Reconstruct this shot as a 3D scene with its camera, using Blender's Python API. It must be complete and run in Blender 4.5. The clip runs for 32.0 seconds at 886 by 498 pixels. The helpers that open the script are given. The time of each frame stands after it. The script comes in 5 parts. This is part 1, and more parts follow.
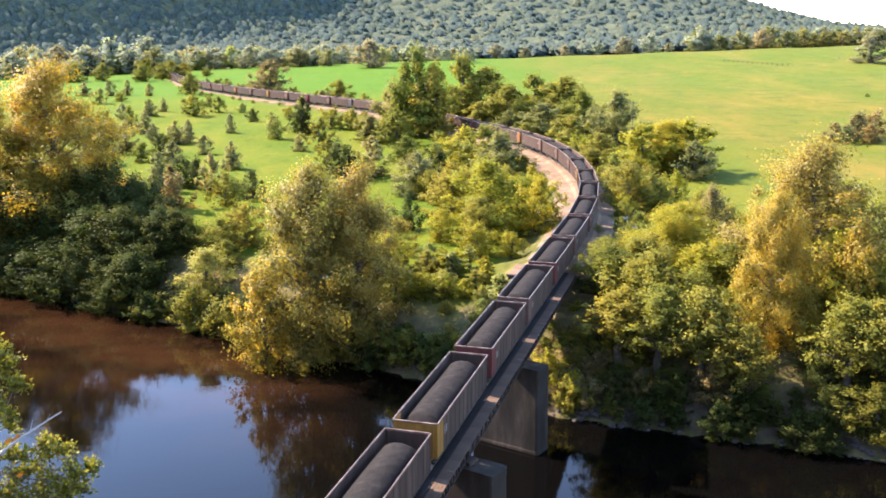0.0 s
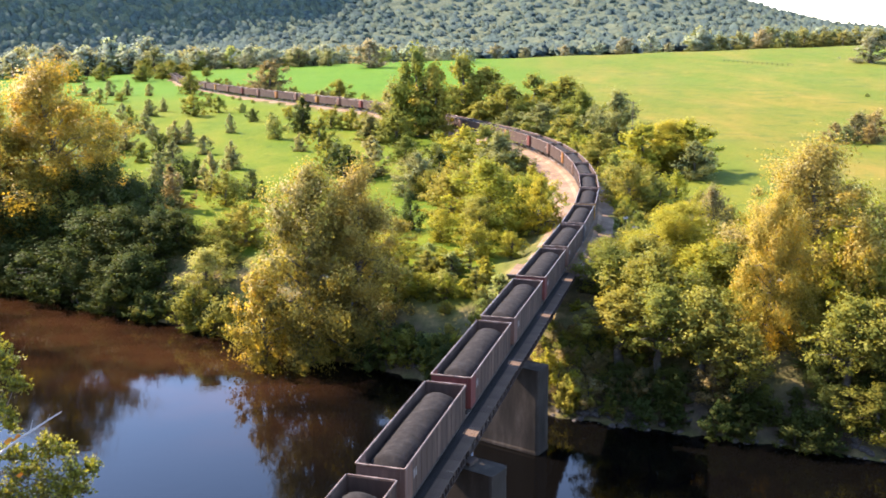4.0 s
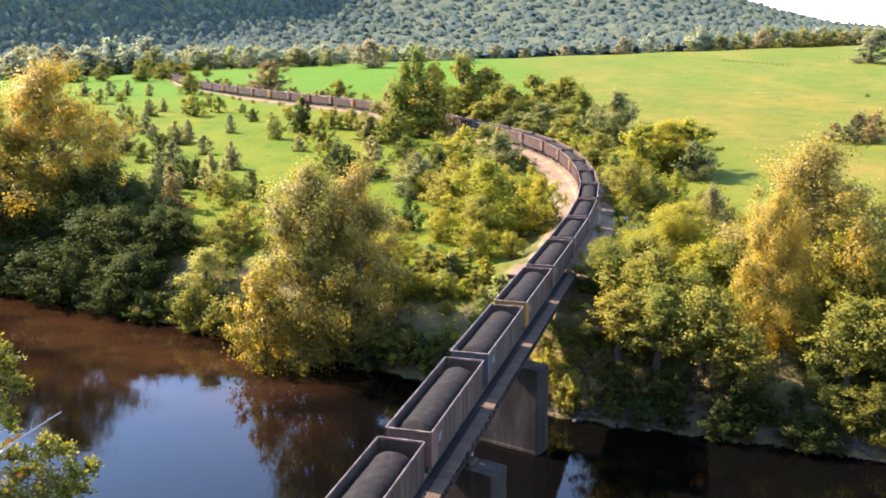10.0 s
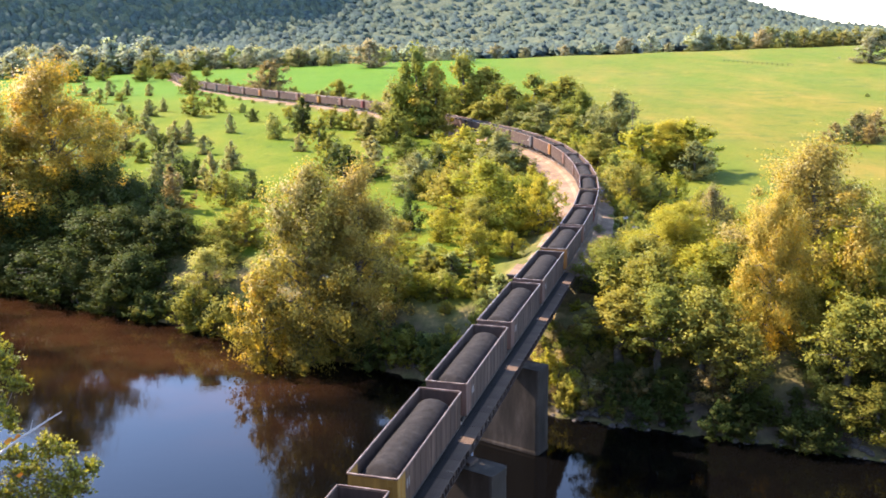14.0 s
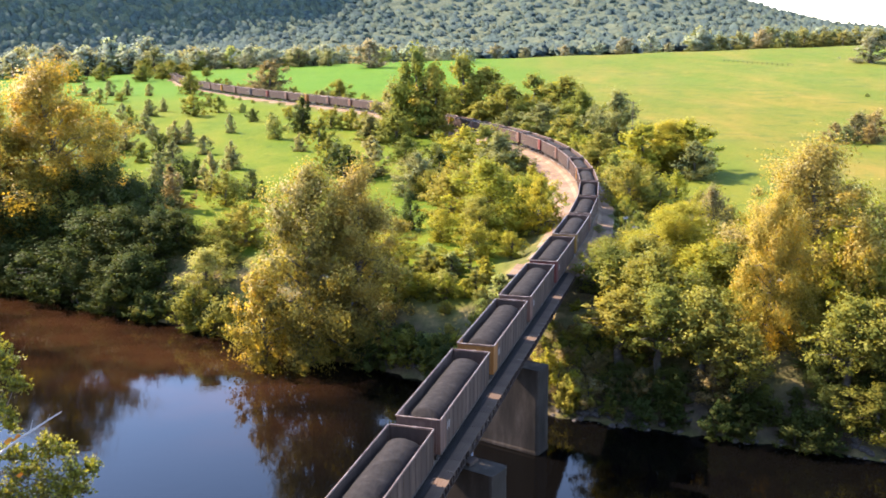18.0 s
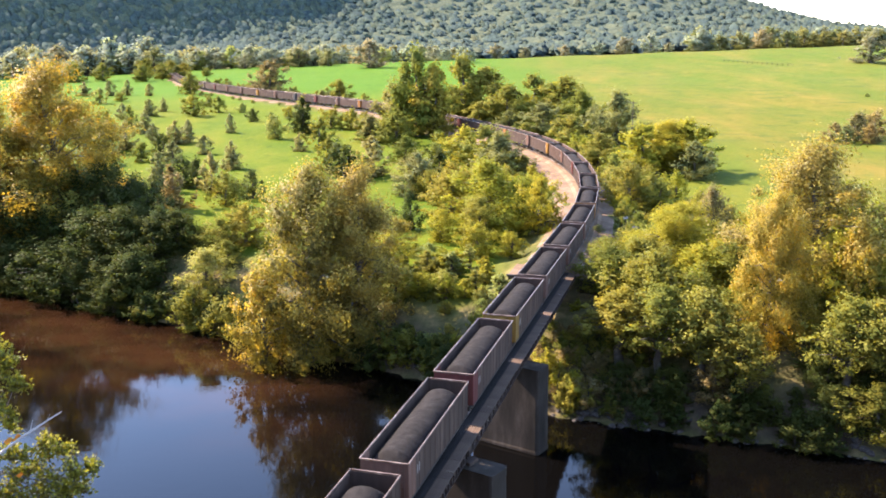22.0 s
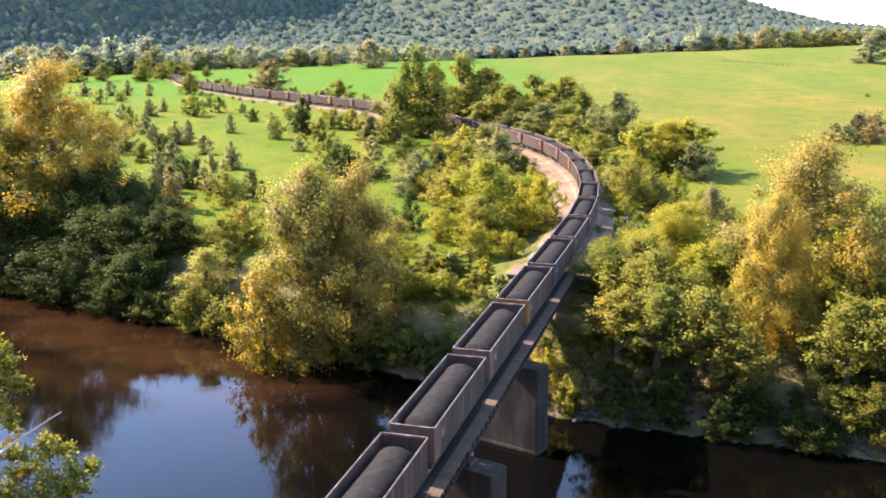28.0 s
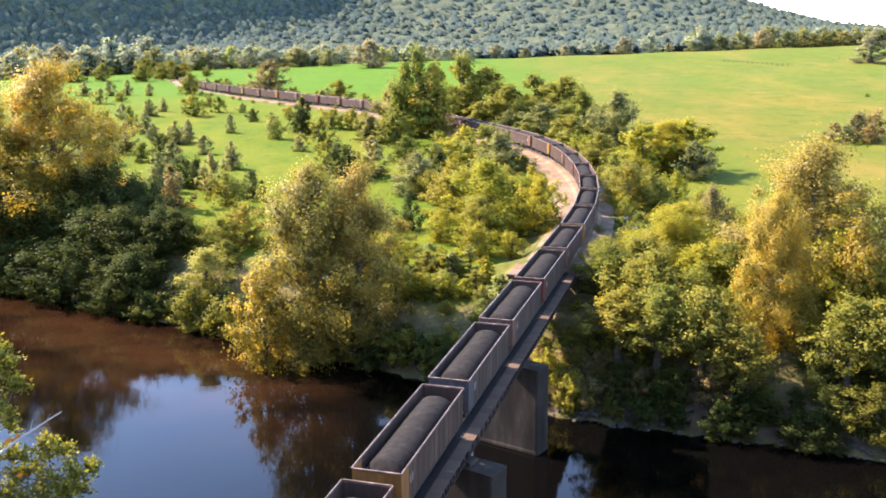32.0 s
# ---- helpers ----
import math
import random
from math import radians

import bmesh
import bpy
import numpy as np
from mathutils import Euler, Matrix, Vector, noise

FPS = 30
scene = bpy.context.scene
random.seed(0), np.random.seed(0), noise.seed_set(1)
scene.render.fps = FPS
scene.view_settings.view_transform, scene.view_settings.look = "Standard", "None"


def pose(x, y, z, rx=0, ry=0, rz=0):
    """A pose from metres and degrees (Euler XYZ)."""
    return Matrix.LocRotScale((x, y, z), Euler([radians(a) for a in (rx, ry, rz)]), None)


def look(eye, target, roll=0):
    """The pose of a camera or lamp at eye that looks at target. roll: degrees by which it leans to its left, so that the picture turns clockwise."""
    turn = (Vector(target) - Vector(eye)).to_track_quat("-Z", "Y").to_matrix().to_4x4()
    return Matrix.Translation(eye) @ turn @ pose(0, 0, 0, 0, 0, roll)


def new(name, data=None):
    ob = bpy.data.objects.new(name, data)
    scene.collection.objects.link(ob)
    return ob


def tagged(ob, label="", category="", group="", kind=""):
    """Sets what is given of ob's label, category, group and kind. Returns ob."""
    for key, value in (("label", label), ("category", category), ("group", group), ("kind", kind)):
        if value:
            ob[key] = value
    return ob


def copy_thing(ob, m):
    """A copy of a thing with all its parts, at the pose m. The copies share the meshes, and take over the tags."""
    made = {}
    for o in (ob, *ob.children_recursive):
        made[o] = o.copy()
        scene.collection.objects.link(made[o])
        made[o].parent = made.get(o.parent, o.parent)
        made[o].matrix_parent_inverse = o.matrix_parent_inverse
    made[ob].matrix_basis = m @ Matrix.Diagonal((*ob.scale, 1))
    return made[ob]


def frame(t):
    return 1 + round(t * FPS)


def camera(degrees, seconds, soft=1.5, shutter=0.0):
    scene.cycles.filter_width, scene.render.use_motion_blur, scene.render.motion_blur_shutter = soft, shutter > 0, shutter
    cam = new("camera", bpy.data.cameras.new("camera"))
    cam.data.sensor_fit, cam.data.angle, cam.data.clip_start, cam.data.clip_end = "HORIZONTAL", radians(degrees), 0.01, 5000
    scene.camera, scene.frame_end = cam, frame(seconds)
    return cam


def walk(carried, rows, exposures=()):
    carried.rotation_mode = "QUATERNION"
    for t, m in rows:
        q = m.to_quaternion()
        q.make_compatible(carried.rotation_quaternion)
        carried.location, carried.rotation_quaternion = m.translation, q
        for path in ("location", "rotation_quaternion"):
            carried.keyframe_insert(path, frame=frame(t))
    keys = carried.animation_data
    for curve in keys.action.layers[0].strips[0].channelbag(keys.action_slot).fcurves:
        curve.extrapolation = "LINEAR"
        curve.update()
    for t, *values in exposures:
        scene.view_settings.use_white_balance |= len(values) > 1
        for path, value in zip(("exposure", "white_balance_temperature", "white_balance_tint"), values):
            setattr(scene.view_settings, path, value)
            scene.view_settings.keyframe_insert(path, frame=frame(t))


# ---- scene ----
# Metres; z = 0 is the top of the rails on the bridge, y runs away from the bluff the camera stands on.
SECONDS = 32.0
EYE = (0.0, 0.0, 29.47)
cam = camera(49.13, SECONDS, soft=1.8)
STAND = pose(*EYE, 90 - 12.822, 0, 0)
walk(cam, [(0.0, STAND), (SECONDS, STAND)], exposures=[(0.0, 3.07, 6500, 20), (SECONDS, 3.07, 6500, 20)])

# ---- light ----
SUN_FROM = Vector((-0.88, 0.475, 0.0)).normalized()
SUN_HEIGHT = radians(41)
world = bpy.data.worlds.new("day_sky")
scene.world = world
world.use_nodes = True
wn = world.node_tree
sky = wn.nodes.new("ShaderNodeTexSky")
sky.sky_type, sky.sun_disc = "NISHITA", False
sky.sun_elevation = SUN_HEIGHT
sky.sun_rotation = math.atan2(SUN_FROM.x, SUN_FROM.y)
sky.air_density, sky.dust_density, sky.ozone_density = 0.95, 0.10, 2.2
back = wn.nodes["Background"]
back.inputs["Strength"].default_value = 0.122
wn.links.new(sky.outputs["Color"], back.inputs["Color"])
sun_data = bpy.data.lights.new("sun", "SUN")
sun_data.energy, sun_data.angle, sun_data.color = 3.3, radians(0.55), (1.0, 0.865, 0.70)
sun = new("sun", sun_data)
sun_way = SUN_FROM * math.cos(SUN_HEIGHT) + Vector((0, 0, math.sin(SUN_HEIGHT)))
sun.matrix_basis = look(sun_way * 400, (0, 0, 0))


# ---- materials ----
def material(name, rough=0.7, metal=0.0):
    m = bpy.data.materials.new(name)
    m.use_nodes = True
    b = m.node_tree.nodes["Principled BSDF"]
    b.inputs["Roughness"].default_value, b.inputs["Metallic"].default_value = rough, metal
    return m, m.node_tree, b


def node(t, kind, **values):
    n = t.nodes.new(kind)
    for key, value in values.items():
        n.inputs[key].default_value = value
    return n


def noise_of(t, scale, detail=4.0, rough=0.55, kind="Object", stretch=None):
    co = t.nodes.new("ShaderNodeTexCoord").outputs[kind]
    if stretch:
        mp = node(t, "ShaderNodeMapping", Scale=stretch)
        t.links.new(co, mp.inputs["Vector"])
        co = mp.outputs["Vector"]
    n = node(t, "ShaderNodeTexNoise", Scale=scale, Detail=detail, Roughness=rough)
    t.links.new(co, n.inputs["Vector"])
    return n.outputs["Fac"]


def ramp(t, fac, stops):
    r = t.nodes.new("ShaderNodeValToRGB")
    e = r.color_ramp.elements
    while len(e) < len(stops):
        e.new(0.5)
    for i, (at, col) in enumerate(stops):
        e[i].position, e[i].color = at, (*col, 1)
    t.links.new(fac, r.inputs["Fac"])
    return r.outputs["Color"]


def mixed(t, fac, a, b, how="MIX"):
    m = t.nodes.new("ShaderNodeMix")
    m.data_type, m.blend_type = "RGBA", how
    for value, slot in ((fac, 0), (a, 6), (b, 7)):
        if isinstance(value, (int, float)):
            m.inputs[slot].default_value = value
        elif isinstance(value, tuple):
            m.inputs[slot].default_value = (*value, 1)
        else:
            t.links.new(value, m.inputs[slot])
    return m.outputs[2]


def relief(t, b, fac, strength, distance=0.05):
    n = node(t, "ShaderNodeBump", Strength=strength, Distance=distance)
    t.links.new(fac, n.inputs["Height"])
    t.links.new(n.outputs["Normal"], b.inputs["Normal"])


def plain(name, stops, scale, fine, rough=0.75, metal=0.0, bump=0.3, depth=0.03, stretch=None, gloss=0.2):
    """A surface with broad stains and a fine grain."""
    m, t, b = material(name, rough, metal)
    b.inputs["Specular IOR Level"].default_value = gloss
    broad = ramp(t, noise_of(t, scale, 5, 0.6, stretch=stretch), stops)
    grain = noise_of(t, fine, 3)
    col = mixed(t, 0.35, broad, ramp(t, grain, [(0.3, (0.45, 0.45, 0.45)), (0.7, (1, 1, 1))]), "MULTIPLY")
    t.links.new(col, b.inputs["Base Color"])
    relief(t, b, grain, bump, depth)
    return m


LEAF_COLOURS = {
    # main colour, autumn patches, share of the patches, unevenness from leaf to leaf
    "gold": ((0.244, 0.189, 0.029), (0.34, 0.19, 0.014), 0.42, 0.45),
    "olivegold": ((0.238, 0.178, 0.038), (0.33, 0.20, 0.022), 0.26, 0.6),
    "olive": ((0.182, 0.172, 0.034), (0.21, 0.17, 0.03), 0.30, 0.2),
    "lime": ((0.225, 0.215, 0.026), (0.25, 0.21, 0.028), 0.34, 0.2),
    "green": ((0.140, 0.147, 0.029), (0.17, 0.15, 0.03), 0.25, 0.2),
    # on the river banks this colour also carries shade that belongs to the light
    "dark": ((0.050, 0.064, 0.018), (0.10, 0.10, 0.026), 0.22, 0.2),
    "grey": ((0.150, 0.155, 0.058), (0.16, 0.15, 0.06), 0.25, 0.2),
    "cedar": ((0.178, 0.176, 0.078), (0.155, 0.135, 0.065), 0.28, 0.25),
    "pale": ((0.201, 0.220, 0.063), (0.22, 0.205, 0.06), 0.25, 0.2),
    "rust": ((0.183, 0.146, 0.067), (0.22, 0.135, 0.045), 0.35, 0.35),
    # paled and greyed: the haze of distance is put into this leaf colour
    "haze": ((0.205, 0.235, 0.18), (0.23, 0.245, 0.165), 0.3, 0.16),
    "bluff": ((0.15, 0.14, 0.018), (0.24, 0.16, 0.014), 0.35, 0.6),
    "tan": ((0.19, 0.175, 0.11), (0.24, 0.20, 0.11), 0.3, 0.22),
}


def leaf_material(name, colours, gloss=0.07, lit=(1.32, 1.25, 0.68), through_light=0.45):
    main, patch, share, uneven = colours
    shade, bright = tuple(c * (1 - uneven) for c in main), tuple(c * (1 + uneven) for c in main)
    m, t, b = material("leaves_" + name, 0.5)
    geo, info = t.nodes.new("ShaderNodeNewGeometry"), t.nodes.new("ShaderNodeObjectInfo")
    col = ramp(t, geo.outputs["Random Per Island"], [(0.0, shade), (0.5, main), (1.0, bright)])
    spread = noise_of(t, 0.22, 2)
    where = ramp(t, spread, [(0.60 - share * 0.3, (0, 0, 0)), (0.76 - share * 0.3, (1, 1, 1))])
    half = mixed(t, geo.outputs["Random Per Island"], main, patch)
    col = mixed(t, where, col, half)
    tone = ramp(t, info.outputs["Random"], [(0.0, (0.76, 0.86, 0.85)), (0.5, (1, 1, 1)), (1.0, (1.16, 1.04, 0.9))])
    col = mixed(t, 1.0, col, tone, "MULTIPLY")
    spray = ramp(t, noise_of(t, 0.75, 2), [(0.34, (0.70, 0.75, 0.78)), (0.5, (1, 1, 1)), (0.66, (1.24, 1.17, 1.03))])
    col = mixed(t, 0.85, col, spray, "MULTIPLY")
    t.links.new(col, b.inputs["Base Color"])
    b.inputs["Specular IOR Level"].default_value = gloss
    glow = t.nodes.new("ShaderNodeBsdfTranslucent")
    t.links.new(mixed(t, 1.0, col, lit, "MULTIPLY"), glow.inputs["Color"])
    both = node(t, "ShaderNodeMixShader", Fac=through_light)
    t.links.new(b.outputs["BSDF"], both.inputs[1])
    t.links.new(glow.outputs["BSDF"], both.inputs[2])
    t.links.new(both.outputs["Shader"], t.nodes["Material Output"].inputs["Surface"])
    return m


LEAVES = {key: leaf_material(key, value, 0.16 if key in ("gold", "olivegold", "bluff") else 0.025) for key, value in LEAF_COLOURS.items()}
BARK = plain("bark", [(0.3, (0.045, 0.035, 0.026)), (0.55, (0.085, 0.07, 0.053)), (0.75, (0.17, 0.15, 0.12))], 1.2, 9, 0.9, bump=0.6)
PALE_BARK = plain("pale_bark", [(0.3, (0.045, 0.037, 0.03)), (0.5, (0.085, 0.072, 0.058)), (0.75, (0.26, 0.24, 0.21))], 0.9, 7, 0.85, bump=0.4)
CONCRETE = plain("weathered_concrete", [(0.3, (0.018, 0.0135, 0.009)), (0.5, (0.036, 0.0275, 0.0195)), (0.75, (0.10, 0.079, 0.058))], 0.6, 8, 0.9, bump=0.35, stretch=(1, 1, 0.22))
STEEL = plain("rusty_girder_steel", [(0.3, (0.035, 0.028, 0.024)), (0.55, (0.075, 0.052, 0.04)), (0.8, (0.14, 0.08, 0.05))], 0.8, 12, 0.75, 0.3)
RAIL_STEEL = plain("worn_rail_steel", [(0.4, (0.16, 0.11, 0.08)), (0.7, (0.34, 0.30, 0.27))], 0.5, 20, 0.45, 0.8, 0.1)
TIMBER = plain("creosoted_timber", [(0.3, (0.010, 0.008, 0.007)), (0.6, (0.018, 0.014, 0.012)), (0.8, (0.036, 0.03, 0.025))], 1.3, 14, 0.9, bump=0.4)
WALKWAY = plain("walkway_planks", [(0.3, (0.055, 0.034, 0.021)), (0.55, (0.088, 0.056, 0.036)), (0.8, (0.125, 0.084, 0.057))], 0.7, 16, 0.9)
BALLAST = plain("ballast_and_dirt", [(0.3, (0.098, 0.059, 0.034)), (0.5, (0.155, 0.099, 0.058)), (0.75, (0.22, 0.148, 0.09))], 0.35, 5, 0.95, bump=0.8, depth=0.06)
COAL = plain("coal", [(0.3, (0.0135, 0.012, 0.0108)), (0.6, (0.0225, 0.0202, 0.0182)), (0.85, (0.046, 0.040, 0.035))], 1.6, 8, 0.95, bump=0.7, depth=0.06, gloss=0.05)
STONE = plain("bank_stone", [(0.3, (0.03, 0.025, 0.021)), (0.55, (0.062, 0.052, 0.043)), (0.8, (0.13, 0.11, 0.093))], 1.2, 8, 0.9)
RIM = plain("scuffed_rim_steel", [(0.3, (0.08, 0.048, 0.033)), (0.55, (0.165, 0.11, 0.08)), (0.8, (0.34, 0.25, 0.19))], 0.9, 8, 0.42, 0.3, 0.15)
TRUCK = plain("greasy_cast_steel", [(0.3, (0.02, 0.018, 0.016)), (0.7, (0.06, 0.05, 0.042))], 2, 14, 0.7, 0.3)


def car_paint(name, dark, mid, light):
    """Wagon steel: dusty paint, streaked downwards, a different cast on every wagon."""
    m, t, b = material(name, 0.78, 0.0)
    b.inputs["Specular IOR Level"].default_value = 0.2
    streaks = noise_of(t, 1.1, 6, 0.6, stretch=(1, 1, 0.16))
    col = ramp(t, streaks, [(0.3, dark), (0.55, mid), (0.8, light)])
    info = t.nodes.new("ShaderNodeObjectInfo")
    cast = ramp(t, info.outputs["Random"], [(0.0, (0.92, 0.88, 0.86)), (0.3, (1.0, 0.96, 0.97)), (0.65, (1.1, 0.94, 0.86)), (1.0, (0.88, 0.88, 0.9))])
    t.links.new(mixed(t, 1.0, col, cast, "MULTIPLY"), b.inputs["Base Color"])
    relief(t, b, noise_of(t, 7, 3), 0.15, 0.02)
    return m


SIDE = car_paint("wagon_side", (0.030, 0.0185, 0.0125), (0.054, 0.034, 0.0235), (0.118, 0.08, 0.059))
END_PAINT = {
    "yellow": car_paint("end_yellow", (0.125, 0.07, 0.015), (0.235, 0.13, 0.025), (0.36, 0.21, 0.045)),
    "orange": car_paint("end_orange", (0.12, 0.056, 0.017), (0.225, 0.105, 0.026), (0.33, 0.165, 0.045)),
    "red": car_paint("end_red", (0.065, 0.019, 0.015), (0.12, 0.034, 0.026), (0.19, 0.062, 0.045)),
    "brown": car_paint("end_brown", (0.07, 0.04, 0.028), (0.135, 0.078, 0.055), (0.22, 0.135, 0.095)),
    "black": car_paint("end_black", (0.035, 0.033, 0.033), (0.07, 0.066, 0.066), (0.13, 0.12, 0.12)),
}


def ground_material():
    """Meadow and pasture, bare earth on the steep river banks, leaf litter on the bluff."""
    m, t, b = material("meadow_grass", 0.95)
    b.inputs["Specular IOR Level"].default_value = 0.05
    geo = t.nodes.new("ShaderNodeNewGeometry")
    fine = noise_of(t, 0.9, 6, 0.7)
    patch = noise_of(t, 0.06, 6, 0.65, stretch=(1, 0.5, 1))
    grass = ramp(t, patch, [(0.34, (0.055, 0.086, 0.004)), (0.5, (0.076, 0.099, 0.005)), (0.68, (0.106, 0.110, 0.009))])
    dry = ramp(t, noise_of(t, 0.036, 8, 0.74, stretch=(1, 0.4, 1)), [(0.36, (0.066, 0.086, 0.009)), (0.47, (0.094, 0.092, 0.012)), (0.58, (0.13, 0.099, 0.018)), (0.68, (0.18, 0.108, 0.026))])
    split = t.nodes.new("ShaderNodeSeparateXYZ")
    t.links.new(geo.outputs["Position"], split.inputs["Vector"])
    east = node(t, "ShaderNodeMapRange")
    east.inputs["From Min"].default_value, east.inputs["From Max"].default_value = 20, 70
    t.links.new(split.outputs["X"], east.inputs["Value"])
    upland = node(t, "ShaderNodeMapRange")
    upland.inputs["From Min"].default_value, upland.inputs["From Max"].default_value = 380, 470
    t.links.new(split.outputs["Y"], upland.inputs["Value"])
    grass = mixed(t, upland.outputs["Result"], grass, mixed(t, 0.75, grass, (0.045, 0.112, 0.008)))
    grass = mixed(t, east.outputs["Result"], grass, mixed(t, 0.62, grass, dry))
    tuft = noise_of(t, 0.17, 6, 0.75, stretch=(1, 0.5, 1))
    grass = mixed(t, 0.7, grass, ramp(t, tuft, [(0.34, (0.55, 0.66, 0.5)), (0.42, (0.95, 0.97, 0.93)), (0.6, (1.08, 1.04, 1.0))]), "MULTIPLY")
    grass = mixed(t, 0.6, grass, ramp(t, fine, [(0.3, (0.45, 0.5, 0.4)), (0.65, (1, 1, 1))]), "MULTIPLY")
    lines = noise_of(t, 0.11, 7, 0.72, stretch=(0.5, 1.3, 1))
    rows = mixed(t, 1.0, east.outputs["Result"], ramp(t, lines, [(0.55, (0, 0, 0)), (0.63, (0.8, 0.8, 0.8))]), "MULTIPLY")
    grass = mixed(t, rows, grass, (0.045, 0.062, 0.012))
    soil = ramp(t, noise_of(t, 0.5, 6, 0.65), [(0.3, (0.03, 0.023, 0.016)), (0.55, (0.075, 0.054, 0.036)), (0.75, (0.15, 0.105, 0.07))])
    tilt = t.nodes.new("ShaderNodeSeparateXYZ")
    t.links.new(geo.outputs["Normal"], tilt.inputs["Vector"])
    steep = node(t, "ShaderNodeMapRange")
    steep.inputs["From Min"].default_value, steep.inputs["From Max"].default_value = 0.88, 0.74
    t.links.new(tilt.outputs["Z"], steep.inputs["Value"])
    wood = t.nodes.new("ShaderNodeAttribute")
    wood.attribute_name = "litter"
    floor = ramp(t, noise_of(t, 0.4, 6, 0.7), [(0.34, (0.03, 0.032, 0.012)), (0.46, (0.06, 0.055, 0.02)), (0.57, (0.10, 0.08, 0.032)), (0.70, (0.19, 0.135, 0.062))])
    grass = mixed(t, wood.outputs["Fac"], grass, floor)
    t.links.new(mixed(t, steep.outputs["Result"], grass, soil), b.inputs["Base Color"])
    relief(t, b, fine, 0.8, 0.25)
    return m


def water_material():
    m, t, b = material("brown_river_water", 0.008)
    b.inputs["IOR"].default_value = 1.22
    silt = t.nodes.new("ShaderNodeAttribute")
    silt.attribute_name = "silt_and_shade"
    cloudy = mixed(t, 1.0, silt.outputs["Color"], ramp(t, noise_of(t, 0.07, 6, 0.65, stretch=(1, 2, 1)), [(0.35, (0.15, 0.15, 0.15)), (0.6, (1, 1, 1))]), "MULTIPLY")
    t.links.new(ramp(t, cloudy, [(0.0, (0.0013, 0.0012, 0.0011)), (0.75, (0.019, 0.0082, 0.0034))]), b.inputs["Base Color"])
    relief(t, b, noise_of(t, 0.55, 4, 0.6, stretch=(1, 1.8, 1)), 0.022, 0.3)
    return m


def forest_material():
    """Canopy seen from afar: tufts of leaves, each crown with a cast of its own."""
    m, t, b = material("forest_canopy", 0.9)
    b.inputs["Specular IOR Level"].default_value = 0.02
    geo = t.nodes.new("ShaderNodeNewGeometry")
    # the raised blue in these casts imitates distance haze by colour
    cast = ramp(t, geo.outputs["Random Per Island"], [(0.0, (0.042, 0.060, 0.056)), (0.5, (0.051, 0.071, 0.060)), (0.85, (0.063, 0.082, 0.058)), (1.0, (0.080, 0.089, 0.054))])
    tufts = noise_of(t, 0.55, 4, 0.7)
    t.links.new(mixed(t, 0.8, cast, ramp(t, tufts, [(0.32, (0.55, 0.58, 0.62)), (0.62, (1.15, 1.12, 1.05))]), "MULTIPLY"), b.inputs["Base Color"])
    relief(t, b, tufts, 0.5, 0.8)
    return m


GROUND, WATER = ground_material(), water_material()
FOREST = forest_material()


# ---- mesh helpers ----
def fast_mesh(name, verts, faces, smooth=False):
    verts, faces = np.asarray(verts, np.float32), np.asarray(faces, np.int32)
    me = bpy.data.meshes.new(name)
    me.vertices.add(len(verts))
    me.vertices.foreach_set("co", verts.ravel())
    n, k = faces.shape
    me.loops.add(n * k)
    me.loops.foreach_set("vertex_index", faces.ravel())
    me.polygons.add(n)
    me.polygons.foreach_set("loop_start", np.arange(0, n * k, k, dtype=np.int32))
    me.update(calc_edges=True)
    me.polygons.foreach_set("use_smooth", np.full(n, smooth))
    me.validate()
    return me


def hung(name, mesh, mat, parent=None, label="", m=None):
    """Links a mesh as one object, under a thing where one is given."""
    if not mesh.materials:
        mesh.materials.append(mat)
    ob = new(name, mesh)
    if mesh.materials[0] is not mat:
        ob.material_slots[0].link = "OBJECT"
        ob.material_slots[0].material = mat
    ob.parent = parent
    if m is not None:
        ob.matrix_basis = m
    if label:
        ob["label"] = label
    return ob


def part(name, bm, mat, parent, label="", m=None):
    me = bpy.data.meshes.new(name)
    bm.to_mesh(me)
    bm.free()
    return hung(name, me, mat, parent, label, m)


def box(bm, lo, hi, bevel=0.0, m=None):
    """A box between two corners, with broken edges."""
    made = bmesh.ops.create_cube(bm, size=1.0)["verts"]
    size = [b - a for a, b in zip(lo, hi)]
    mid = [(a + b) / 2 for a, b in zip(lo, hi)]
    for v in made:
        v.co = Vector([c * s + o for c, s, o in zip(v.co, size, mid)])
        if m is not None:
            v.co = m @ v.co
    if bevel:
        edges = list({e for v in made for e in v.link_edges})
        bmesh.ops.bevel(bm, geom=edges, offset=bevel, segments=1, affect="EDGES")
    return bm


def tube(verts, faces, a, b, ra, rb, sides=6):
    """A tapered limb from a to b, added to the lists."""
    a, b = np.asarray(a, float), np.asarray(b, float)
    way = (b - a) / (np.linalg.norm(b - a) + 1e-9)
    side = np.cross(way, (0.31, 0.2, 0.93))
    side /= np.linalg.norm(side) + 1e-9
    other = np.cross(way, side)
    start = len(verts)
    for p, r in ((a, ra), (b, rb)):
        for i in range(sides):
            w = 2 * math.pi * i / sides
            verts.append(p + r * (math.cos(w) * side + math.sin(w) * other))
    for i in range(sides):
        j = (i + 1) % sides
        faces.append((start + i, start + j, start + sides + j, start + sides + i))


